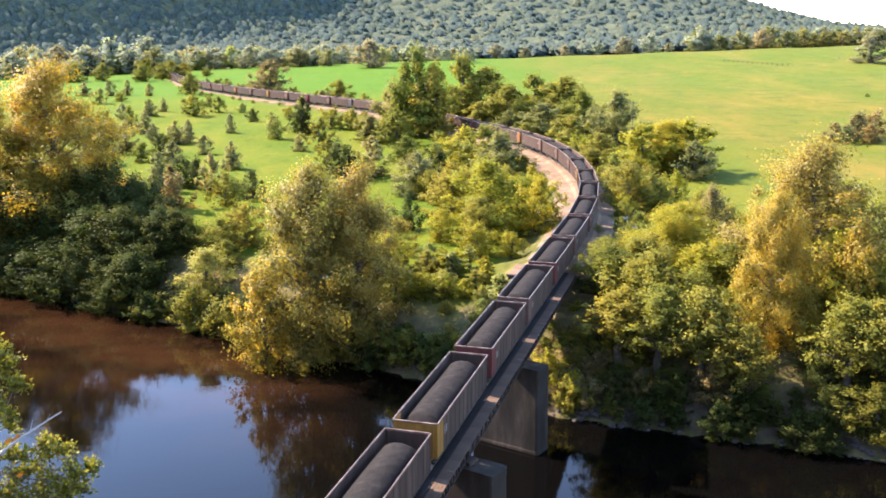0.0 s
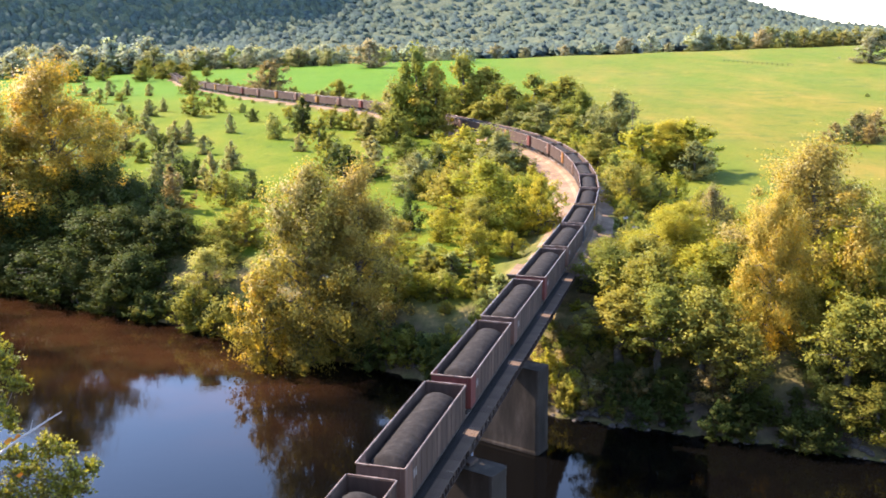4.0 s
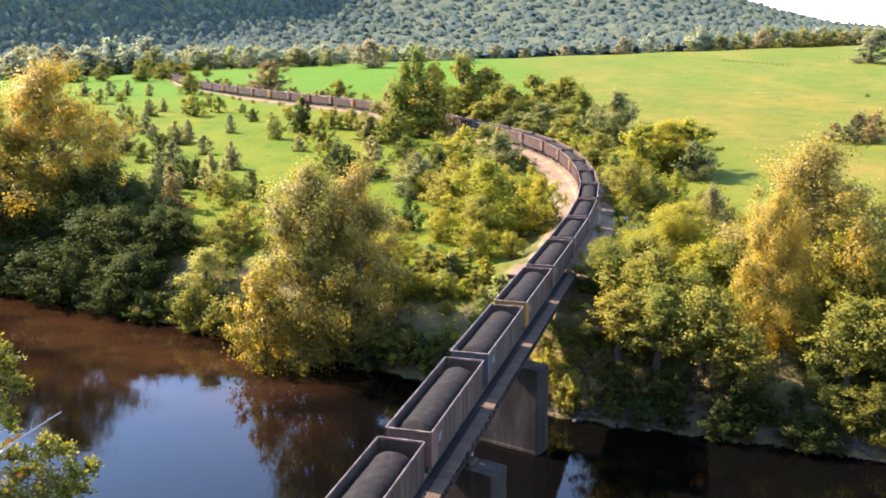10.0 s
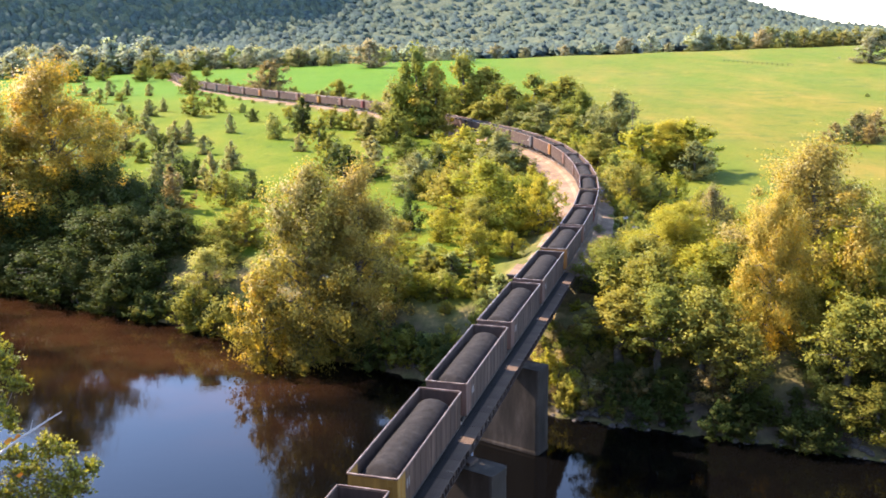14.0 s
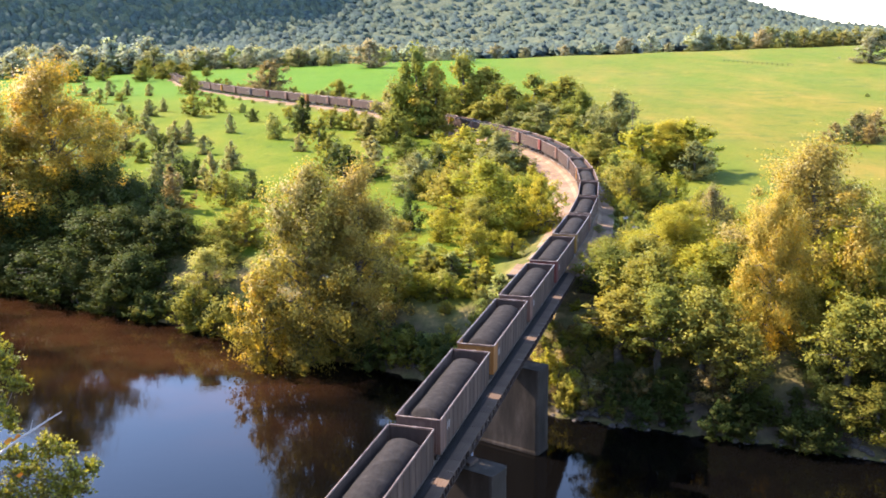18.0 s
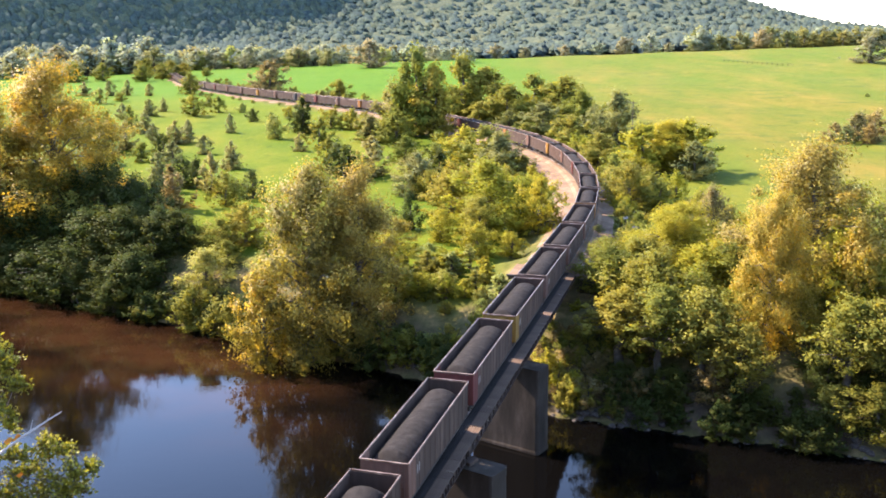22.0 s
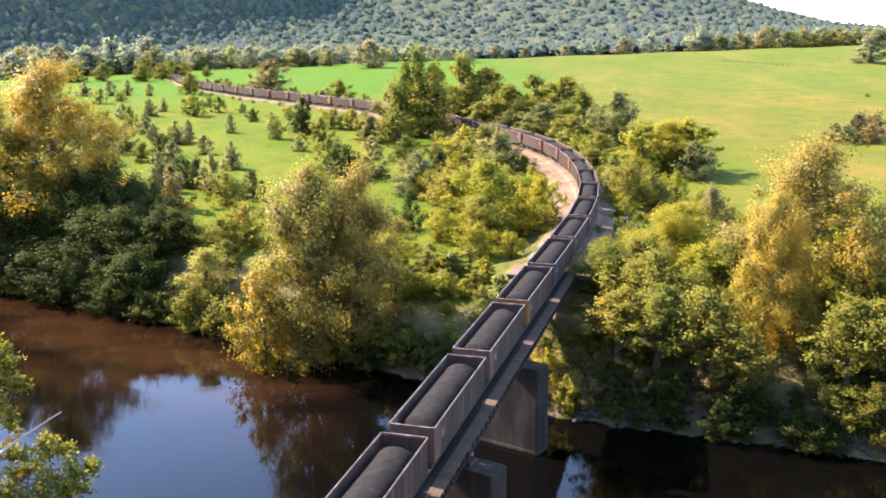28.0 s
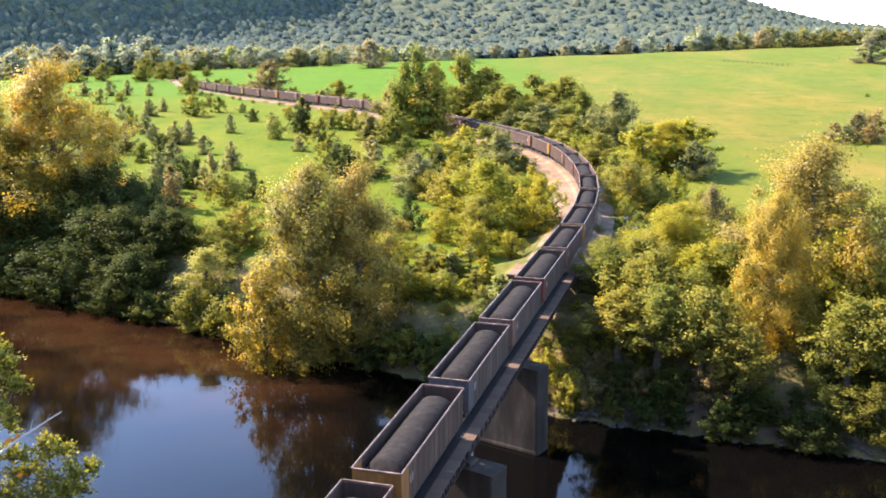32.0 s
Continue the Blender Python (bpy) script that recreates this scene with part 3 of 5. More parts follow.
def build_car_parts():
    """Meshes that all wagons share."""
    kit = {}
    bm = bmesh.new()
    for side in (-1, 1):
        box(bm, (side * (HALF - 0.05) - 0.03, -BODY / 2 + 1.5, FLOOR_Z), (side * (HALF - 0.05) + 0.03, BODY / 2 - 0.08, TOP_Z - 0.12))
    box(bm, (-HALF + 0.08, -BODY / 2 + 0.5, FLOOR_Z - 0.02), (HALF - 0.08, BODY / 2 - 0.5, FLOOR_Z + 0.06))
    box(bm, (-HALF + 0.02, BODY / 2 - 0.09, FLOOR_Z), (HALF - 0.02, BODY / 2 - 0.02, TOP_Z - 0.12))
    kit["body"] = bm
    bm = bmesh.new()
    box(bm, (-HALF + 0.02, -BODY / 2 + 0.02, FLOOR_Z), (HALF - 0.02, -BODY / 2 + 0.09, TOP_Z - 0.12))
    for side in (-1, 1):
        box(bm, (side * (HALF - 0.05) - 0.032, -BODY / 2 + 0.03, FLOOR_Z), (side * (HALF - 0.05) + 0.032, -BODY / 2 + 1.5, TOP_Z - 0.12))
    kit["painted_end"] = bm
    bm = bmesh.new()
    for side in (-1, 1):
        box(bm, (side * HALF - 0.055, -BODY / 2, TOP_Z - 0.13), (side * HALF + 0.04, BODY / 2, TOP_Z), 0.02)
        box(bm, (-HALF + 0.065, side * BODY / 2 - 0.05, TOP_Z - 0.13), (HALF - 0.065, side * BODY / 2 + 0.05, TOP_Z - 0.004), 0.02)
    kit["rim"] = bm
    bm = bmesh.new()
    box(bm, (-0.035, -0.05, FLOOR_Z - 0.02), (0.022, 0.05, TOP_Z - 0.14), 0.02)
    kit["rib"] = bm
    bm = bmesh.new()
    box(bm, (-HALF - 0.02, -BODY / 2 + 0.1, FLOOR_Z - 0.12), (-HALF + 0.12, BODY / 2 - 0.1, FLOOR_Z), 0.02)
    box(bm, (HALF - 0.12, -BODY / 2 + 0.1, FLOOR_Z - 0.12), (HALF + 0.02, BODY / 2 - 0.1, FLOOR_Z), 0.02)
    box(bm, (-0.35, -BODY / 2 - 0.2, FLOOR_Z - 0.35), (0.35, BODY / 2 + 0.2, FLOOR_Z - 0.02), 0.02)
    for y in (-3.4, 0, 3.4):
        box(bm, (-1.2, y - 0.9, 0.42), (1.2, y + 0.9, FLOOR_Z - 0.02), 0.2)
    kit["underframe"] = bm
    bm = bmesh.new()
    box(bm, (-0.11, -0.75, -0.12), (0.11, 0.35, 0.12), 0.03)
    box(bm, (-0.2, -0.95, -0.16), (0.2, -0.68, 0.16), 0.05)
    kit["coupler"] = bm
    bm = bmesh.new()
    for side in (-1, 1):
        x = side * 1.0
        box(bm, (x - 0.09, -1.25, 0.42), (x + 0.09, 1.25, 0.62), 0.05)
        box(bm, (x - 0.1, -0.42, 0.28), (x + 0.1, 0.42, 0.8), 0.06)
        for y in (-0.9, 0.9):
            box(bm, (x - 0.1, y - 0.17, 0.35), (x + 0.1, y + 0.17, 0.68), 0.05)
    box(bm, (-1.0, -0.22, 0.45), (1.0, 0.22, 0.78), 0.04)
    for y in (-0.9, 0.9):
        box(bm, (-0.8, y - 0.07, 0.42), (0.8, y + 0.07, 0.56), 0.03)
    kit["bogie"] = bm
    kit["wheel"] = wheel_mesh()
    bm = bmesh.new()
    for side in (-1, 1):
        box(bm, (side * 0.18 - 0.025, -0.02, 0), (side * 0.18 + 0.025, 0.02, 2.5))
    for k in range(7):
        box(bm, (-0.18, -0.015, 0.2 + k * 0.36), (0.18, 0.015, 0.23 + k * 0.36))
    kit["ladder"] = bm
    bm = bmesh.new()
    for k in range(2):
        box(bm, (-0.006, k * 0.4, 0), (0.006, k * 0.4 + 0.14, 0.6))
    kit["lettering"] = bm
    made = {}
    for key, bm in kit.items():
        me = bpy.data.meshes.new(key)
        bm.to_mesh(me)
        bm.free()
        made[key] = me
    return made


KIT = build_car_parts()
HEAPS = [coal_heap(k) for k in range(4)]
LETTER = plain("pale_lettering", [(0.3, (0.20, 0.18, 0.165)), (0.7, (0.33, 0.305, 0.285))], 2, 9, 0.8)
END_WORDS = {
    "yellow": "weathered brown coal wagon with a yellow end, heaped with coal",
    "orange": "weathered brown coal wagon with an orange end, heaped with coal",
    "red": "weathered brown coal wagon with a red end, heaped with coal",
    "brown": "weathered rusty brown coal wagon heaped with black coal",
    "black": "weathered coal wagon with a black end, heaped with coal",
}
RIBS = [-BODY / 2 + 0.16, -BODY / 2 + 0.75, -BODY / 2 + 1.35] + [-5.05 + k * 1.19 for k in range(10)] + [BODY / 2 - 0.9, BODY / 2 - 0.16]


def build_car(colour, heap):
    car = tagged(new("coal_wagon"), END_WORDS[colour], "wagon", "wagons of the coal train")
    paint = END_PAINT[colour]
    hung("body", KIT["body"], SIDE, car)
    hung("painted_end", KIT["painted_end"], paint, car, colour + " painted steel end")
    hung("rim", KIT["rim"], RIM, car, "scuffed bare steel rim")
    hung("coal_load", heap, COAL, car, "rounded heap of black coal")
    hung("underframe", KIT["underframe"], TRUCK, car)
    for k, y in enumerate(RIBS):
        for side in (-1, 1):
            hung("rib", KIT["rib"], paint if k < 3 else SIDE, car, m=Matrix.Translation((side * (HALF - 0.022), y, 0)))
    for way in (-1, 1):
        turn = Matrix.Identity(4) if way < 0 else Matrix.Rotation(math.pi, 4, "Z")
        hung("coupler", KIT["coupler"], TRUCK, car, m=Matrix.Translation((0, way * BODY / 2, 0.88)) @ turn)
        bogie = hung("bogie", KIT["bogie"], TRUCK, car, m=Matrix.Translation((0, way * 5.3, 0)))
        for y in (-0.9, 0.9):
            for side in (-1, 1):
                flip = Matrix.Identity(4) if side < 0 else Matrix.Rotation(math.pi, 4, "Z")
                hung("wheel", KIT["wheel"], RAIL_STEEL, bogie, m=Matrix.Translation((side * 0.76, y, 0.468)) @ flip)
    hung("ladder", KIT["ladder"], paint, car, m=Matrix.Translation((1.1, -BODY / 2 - 0.05, FLOOR_Z)))
    for side in (-1, 1):
        hung("lettering", KIT["lettering"], LETTER, car, "plain pale bars of lettering", m=Matrix.Translation((side * (HALF - 0.006), -BODY / 2 + 1.75, 2.35)))
    return car


def car_s(k, t):
    """How far along the track wagon k's middle is at t seconds."""
    return FIRST_AT + (k - 1) * PITCH + BODY / 2 - SPEED * t


def car_pose(k, t):
    s = car_s(k, t)
    a, b = on_track(s - 5.3), on_track(s + 5.3)
    way = b - a
    return Matrix.Translation((a + b) / 2) @ Euler((math.atan2(way.z, way.xy.length), 0, -math.atan2(way.x, way.y))).to_matrix().to_4x4()


FIRST_CAR, LAST_CAR = -1, 52
train, prototypes = [], {}
for k in range(FIRST_CAR, LAST_CAR + 1):
    colour, heap = ENDS[k - FIRST_CAR], (k * 7) % 4
    if (colour, heap) in prototypes:
        train.append((k, copy_thing(prototypes[colour, heap], car_pose(k, 0))))
    else:
        prototypes[colour, heap] = build_car(colour, HEAPS[heap])
        prototypes[colour, heap].matrix_basis = car_pose(k, 0)
        train.append((k, prototypes[colour, heap]))


# ---- trees and shrubs ----
def crown_and_wood(seed, height, width, leaves, size, shape, clumps, bare=0.18, spread=0.42, droop=0.0, soft=0.8, sides=3, limbs=1):
    """Leaf verts and faces, and limbs, of one tree whose foot is at the origin."""
    rnd = np.random.RandomState(seed)
    wood_v, wood_f = [], []
    lean = rnd.normal(0, 0.02 * height, 2)
    knots = [np.array((0, 0, -0.4))]
    for q in (0.2, 0.42, 0.62, 0.82):
        knots.append(np.array((lean[0] * q + rnd.normal(0, 0.012 * height), lean[1] * q + rnd.normal(0, 0.012 * height), q * height)))
    thick = 0.020 * height + 0.02 * width
    radii = [thick * 1.25, thick * 0.85, thick * 0.6, thick * 0.38, thick * 0.14]
    for a, b, ra, rb in zip(knots, knots[1:], radii, radii[1:]):
        tube(wood_v, wood_f, a, b, ra, rb, sides + 3)
    centres, reach = [], []
    golden = 2.399963
    for k in range(clumps):
        q = (k + 0.5) / clumps
        q = min(1.02, max(0.02, q + rnd.normal(0, 0.05)))
        if shape == "egg":
            r = max(0.0, 1 - q) ** 0.5 * min(1.0, 0.62 + 2.2 * q) * 1.05 + 0.08
        elif shape == "dome":
            r = max(0.0, 1 - min(1.0, (q - 0.35) / 0.65) ** 2.6) ** 0.5 if q > 0.35 else 0.74 + 0.74 * q
        else:
            r = math.sin(math.pi * min(1, 0.16 + 0.84 * q) ** 1.15) ** 0.7
        r *= width / 2 * (0.42 + 0.72 * rnd.rand() ** 0.7)
        w = k * golden + rnd.normal(0, 0.35)
        z = height * (bare + (1 - bare) * q * 0.95)
        r = max(0.0, r - spread * width * 0.22) * (0.42 if k % 3 == 1 else 1.0)
        centres.append(np.array((r * math.cos(w), r * math.sin(w), z - droop * r * rnd.rand())))
        reach.append(width * spread * (0.16 + 0.36 * rnd.rand() ** 1.3) * (1.25 - 0.75 * q if shape == "egg" else 1.0))
        foot = min(0.8, max(0.12, (z / height) * 0.72))
        i = min(3, int(foot / 0.21))
        root = knots[i] + (knots[i + 1] - knots[i]) * ((foot - 0.21 * i) / 0.21 if i else foot / 0.2)
        bend = (root + centres[-1]) / 2 + np.array((0, 0, 0.05 * height))
        rad = thick * (0.30 if shape != "egg" else 0.14) * (1.1 - q)
        if k % limbs == 0:
            tube(wood_v, wood_f, root, bend, rad, rad * 0.65, sides)
            tube(wood_v, wood_f, bend, centres[-1], rad * 0.65, rad * 0.2, sides)
    centres, reach = np.array(centres), np.array(reach)
    share = reach ** 2
    which = rnd.choice(clumps, leaves, p=share / share.sum())
    way = rnd.normal(0, 1, (leaves, 3))
    way /= np.linalg.norm(way, axis=1)[:, None]
    # each spray is drawn out along its branch, loose towards its edge
    axis = centres - np.array((0, 0, 0.30 * height))
    axis /= np.linalg.norm(axis, axis=1)[:, None] + 1e-9
    axis = axis * 0.7 + rnd.normal(0, 0.35, (clumps, 3)) + np.array((0, 0, 0.55 if droop == 0 else -0.35))
    axis /= np.linalg.norm(axis, axis=1)[:, None]
    how_far = reach[which] * np.minimum(np.abs(rnd.normal(0.55, 0.28, leaves)), 1.25)
    off = way * how_far[:, None] * 0.78
    off += axis[which] * (off * axis[which]).sum(1)[:, None] * 1.1
    off += way * (0.10 * reach[which] * np.sin(off[:, 0] * 5 + which) * np.sin(off[:, 2] * 6))[:, None]
    p = centres[which] + off
    normal = way * 0.8 + rnd.normal(0, 0.6, (leaves, 3)) + np.array((0, 0, 0.35))
    normal /= np.linalg.norm(normal, axis=1)[:, None]
    normal *= np.where((normal * way).sum(1) < 0, -1, 1)[:, None]
    side = np.cross(normal, rnd.normal(0, 1, (leaves, 3)))
    side /= np.linalg.norm(side, axis=1)[:, None] + 1e-9
    other = np.cross(normal, side)
    big = size * (0.6 + 0.8 * rnd.rand(leaves))[:, None]
    corners = np.stack([p - side * big * 0.45, p + side * big * 0.45, p + other * big * 0.9 + normal * big * 0.1], 1)
    verts = corners.reshape(-1, 3)
    # bring the crown to its stated height and width
    grow = 0.5 * width / np.percentile(np.hypot(verts[:, 0], verts[:, 1]), 95)
    rise = height / np.percentile(verts[:, 2], 99.5)
    verts *= np.array((grow, grow, rise))
    wood_v = [v * np.array((grow, grow, rise)) for v in wood_v]
    verts[:, 2] = np.maximum(verts[:, 2], 0.02 * height)
    outward = p - np.array((0, 0, 0.45 * height))
    outward /= np.linalg.norm(outward, axis=1)[:, None] + 1e-9
    round_off = (way * 0.5 + outward * 0.65 + np.array((0, 0, 0.15))) * soft + normal * (1 - soft)
    round_off /= np.linalg.norm(round_off, axis=1)[:, None]
    return (wood_v, wood_f), (verts, np.arange(leaves * 3).reshape(-1, 3)), np.repeat(round_off, 3, 0)


KINDS = {}


def kind_of_tree(key, seed, height, width, *args, bark=BARK, **more):
    wood, crown, normals = crown_and_wood(seed, height, width, *args, **more)
    leafy = fast_mesh("crown", *crown, True)
    leafy.normals_split_custom_set_from_vertices(normals.tolist())
    KINDS.setdefault(key, []).append((height, width, fast_mesh("trunk", *wood, True), leafy, bark))


for seed in (11, 12, 13):
    kind_of_tree("plane", seed, 24.0, 18.0, 62000, 0.27, "dome", 110, bare=0.03, spread=0.36, droop=0.3, bark=PALE_BARK, soft=0.55, sides=6, limbs=2)
for seed in (21, 22, 23, 24):
    kind_of_tree("round", seed, 12.0, 10.0, 8600, 0.31, "dome", 80, bare=0.02, spread=0.36, soft=0.7, limbs=2)
for seed in (71, 72, 73):
    kind_of_tree("high", seed, 14.0, 9.0, 8000, 0.30, "dome", 90, bare=0.40, spread=0.36, droop=0.25, soft=0.7, limbs=1)
for seed in (25, 26, 27):
    kind_of_tree("far_round", seed, 12.0, 9.0, 6400, 0.44, "dome", 60, bare=0.02, spread=0.40, soft=0.75, limbs=4)
for seed in (31, 32, 33):
    kind_of_tree("bush", seed, 6.0, 6.0, 2900, 0.28, "dome", 44, bare=0.0, spread=0.38, soft=0.7, limbs=3)
for seed in (34, 35, 36):
    kind_of_tree("far_bush", seed, 6.0, 6.0, 1500, 0.42, "dome", 30, bare=0.0, spread=0.42, soft=0.75, limbs=4)
for seed in (41, 42, 43):
    kind_of_tree("cedar", seed, 7.0, 4.4, 3300, 0.28, "egg", 62, bare=0.02, spread=0.42, limbs=6)
for seed in (61, 62, 63):
    kind_of_tree("sapling", seed, 8.0, 3.4, 3000, 0.24, "oval", 44, bare=0.12, spread=0.36)
for seed in (51, 52, 53):
    kind_of_tree("distant", seed, 16.0, 13.0, 1700, 0.95, "dome", 34, bare=0.03, spread=0.40, limbs=6)

WORDS = {
    "gold": "golden autumn leaves", "olivegold": "olive leaves turning gold", "olive": "olive green leaves", "lime": "bright yellowish leaves",
    "green": "mid green leaves", "dark": "dark green leaves", "grey": "greyish green leaves", "pale": "pale green leaves",
    "rust": "thin russet leaves", "haze": "haze-painted green leaves", "cedar": "greyish green foliage", "tan": "thin tan leaves", "bluff": "yellowish green leaves",
}
SORTS = {
    "plane": ("plane_tree", "tall tree with {} {}", "tree"),
    "round": ("tree", "rounded tree with {} {}", "tree"),
    "high": ("tree", "tall slender-trunked tree with {} {}", "tree"),
    "bush": ("shrub", "bushy shrub with {} {}", "shrub"),
    "cedar": ("cedar_tree", "small cedar with {} {}", "tree"),
    "sapling": ("sapling", "slender young tree with {} {}", "tree"),
    "far_round": ("tree", "rounded tree with {} {}", "tree"),
    "far_bush": ("shrub", "bushy shrub with {} {}", "shrub"),
    "distant": ("tree", "rounded tree with {} {}", "tree"),
}
planted = 0


def plant(kind, x, y, top, width, palette, where, group=""):
    """One tree with its foot on the ground at (x, y), its top at the height top."""
    global planted
    planted += 1
    if y > 205 and kind in ("round", "bush"):
        kind = "far_" + kind
    foot = float(ground_z(x, y)) - 0.1
    height, wide, trunk, crown, bark = KINDS[kind][planted % len(KINDS[kind])]
    name, words, category = SORTS[kind]
    tree = tagged(new(name), words.format(WORDS[palette], where), category, group)
    tall = max(top - foot, 1.6)
    width *= 1.0 if kind == "plane" else 1.16
    width = min(width, tall * 1.3)
    tree.matrix_basis = Matrix.LocRotScale((x, y, foot), Euler((0, 0, planted * 1.9)), (width / wide, width / wide, tall / height))
    hung("trunk", trunk, bark, tree)
    hung("crown", crown, LEAVES[palette], tree)
    return tree


PLANES = [
    (-68.3,168,23.1,21.5,"gold"), (-16.9,119,12.4,14.0,"olivegold"), (-11.0,120.5,12.3,11.0,"olivegold"), (43.6,112,16.4,16.0,"olivegold"),
    (36.2,103,11.8,8.0,"gold"), (-77.0,166,17.0,14.0,"gold"), (52.0,225,8.4,20.1,"lime"), (31.7,128,6.5,11.4,"lime"),
]
BANK = [
    (-72.0,160,3.8,14.3,"dark"), (-62.7,166,5.8,14.8,"dark"), (-52.3,162,5.2,14.4,"dark"), (-44.4,152,-0.6,9.9,"dark"),
    (-64.4,156,-2.1,13.0,"dark"), (-52.5,151,-2.0,12.6,"dark"), (-71.2,158,-6.4,11.3,"dark"), (-34.3,137,-1.6,10.6,"pale"),
    (-22.9,117.8,0.3,7.0,"gold"), (-7.4,132,1.5,8.6,"lime"), (-1.9,135,-0.3,9.6,"pale"), (5.0,139,1.7,7.4,"lime"),
    (1.3,131,-1.1,8.6,"lime"), (6.4,126,-2.6,4.5,"lime"), (-4.6,118,-8.2,7.0,"green"), (-9.7,119,-8.9,6.4,"green"),
    (0.4,114,-7.7,6.8,"green"), (2.8,112,-7.2,4.7,"green"), (-14.2,121,-4.0,8.6,"olive"), (-6.3,125,-1.1,5.2,"pale"),
    (-3.1,124,-1.9,5.2,"lime"),
]
CURVE = [
    (7.3,160,8.3,18.1,"lime"), (1.6,170,6.2,11.1,"olive"), (15.8,153,6.6,7.3,"lime"), (13.1,158,5.8,9.4,"lime"),
    (-0.2,149,1.8,9.7,"lime"), (-7.1,146,1.2,5.2,"gold"), (5.8,150,4.0,6.4,"olive"), (10.0,139,0.3,6.6,"lime"),
    (5.6,236,6.0,15.4,"lime"), (10.1,224,7.7,12.0,"olive"), (-1.8,222,3.6,11.9,"green"), (-9.2,240,3.4,12.8,"green"),
    (-13.2,272,6.5,14.6,"green"), (-20.9,280,5.0,11.7,"grey"), (12.7,214,6.9,10.2,"grey"), (-2.5,190,2.3,7.9,"green"),
    (-5.3,196,4.7,9.3,"grey"), (-31.4,150,2.5,8.0,"olive"), (-34.6,148,0.8,7.0,"olive"), (-39.2,150,-0.9,6.2,"olive"),
    (-32.8,143,-1.7,8.5,"green"), (-0.1,124,-1.6,5.2,"pale"), (2.9,122,-2.3,4.6,"lime"), (4.9,118,-3.8,3.9,"pale"),
]
GAPS = [
    (46.0,222,8.0,13.0,"lime"), (57.0,226,8.6,14.0,"lime"), (45.0,150,2.5,8.5,"olive"), (50.5,147,3.0,8.0,"grey"), (38.5,151,1.5,7.5,"olive"),
    (56.0,143,3.2,8.0,"olive"), (-95.0,262,6.0,9.0,"grey"), (-85.0,238,3.5,8.0,"grey"), (-78.0,214,3.0,8.0,"green"),
]
BEHIND = [
    (-7.5,290,23.3,14.0,"dark"), (-2.5,288,19.5,11.0,"olive"), (-11.5,292,17.0,9.0,"dark"),
    (6.8,330,20.4,17.7,"dark"), (14.8,332,16.6,17.8,"olive"), (20.8,312,12.0,14.8,"dark"), (30.5,330,14.4,13.7,"dark"),
    (40.0,322,13.9,19.1,"olive"), (43.3,305,10.4,12.7,"dark"), (29.7,292,7.8,17.4,"green"), (34.6,262,6.6,15.6,"olive"),
    (36.9,228,5.3,12.2,"olive"), (20.3,302,4.7,16.2,"green"), (11.5,312,6.4,14.8,"olive"), (48.8,272,12.4,12.1,"grey"),
    (43.1,280,7.4,10.0,"green"), (56.2,215,4.8,11.5,"green"), (34.0,177,6.1,10.5,"olive"), (24.1,147,-0.5,5.2,"green"),
    (41.1,145,6.2,6.0,"rust"), (-14.3,296,12.9,12.3,"green"),
]
RIGHT = [
    (26.6,122,3.3,7.3,"olive"), (20.7,117,2.9,10.4,"green"), (35.4,121,3.3,8.6,"lime"), (40.6,125,4.0,6.7,"lime"),
    (52.0,120,10.1,9.3,"lime"), (44.9,107,7.5,8.3,"lime"), (47.9,105,5.6,6.9,"olive"), (40.4,105,3.0,5.6,"olive"),
    (46.2,104,8.7,5.6,"gold"), (30.1,110,1.8,5.9,"green"), (31.8,101,-3.6,6.6,"green"), (27.5,104,-1.9,8.0,"green"),
    (39.7,99,-3.7,8.2,"dark"), (44.5,99,-3.0,8.8,"dark"), (34.2,97,-7.9,5.8,"green"), (37.2,96,-7.5,7.4,"dark"),
    (22.0,104,-5.6,6.8,"dark"), (29.2,98,-5.1,5.8,"rust"), (45.8,96,-6.5,5.8,"dark"), (18.1,108,-3.1,5.8,"green"),
    (19.6,101,-6.2,5.4,"dark"), (24.1,99,-6.1,5.9,"dark"),
]
FRONT = [
    (20.0,6.5,1.2,7.5,"olive"), (24.0,5.0,2.4,8.0,"olive"), (28.0,5.0,2.2,8.0,"olive"), (31.5,3.5,-1.0,6.5,"olive"),
    (42.0,4.5,2.8,8.0,"green"), (46.0,4.0,3.6,8.5,"olive"),
    (50.0,4.5,4.4,8.5,"green"), (54.0,4.0,3.0,8.0,"green"),
]
# dark leaves here paint in the shade beneath the leaning trees
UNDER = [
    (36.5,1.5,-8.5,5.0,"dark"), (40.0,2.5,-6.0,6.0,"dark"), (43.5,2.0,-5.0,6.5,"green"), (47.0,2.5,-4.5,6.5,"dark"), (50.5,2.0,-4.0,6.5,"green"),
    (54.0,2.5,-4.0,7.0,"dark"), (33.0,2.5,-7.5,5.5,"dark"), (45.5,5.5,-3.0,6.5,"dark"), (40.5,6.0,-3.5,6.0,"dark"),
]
# the two outermost stand out of view, added to shade the left bank
UPSTREAM = [
    (-93.0,172,21.0,17.0,"green"), (-81.5,162,11.0,13.0,"olive"), (-72.5,159,6.0,11.0,"gold"), (-100.0,186,22.0,18.0,"olive"), (-58.0,163,8.2,11.0,"dark"),
    (-50.0,158,5.2,9.0,"dark"), (-65.0,162,6.5,12.0,"olive"), (-45.5,151,0.5,8.0,"dark"),
]
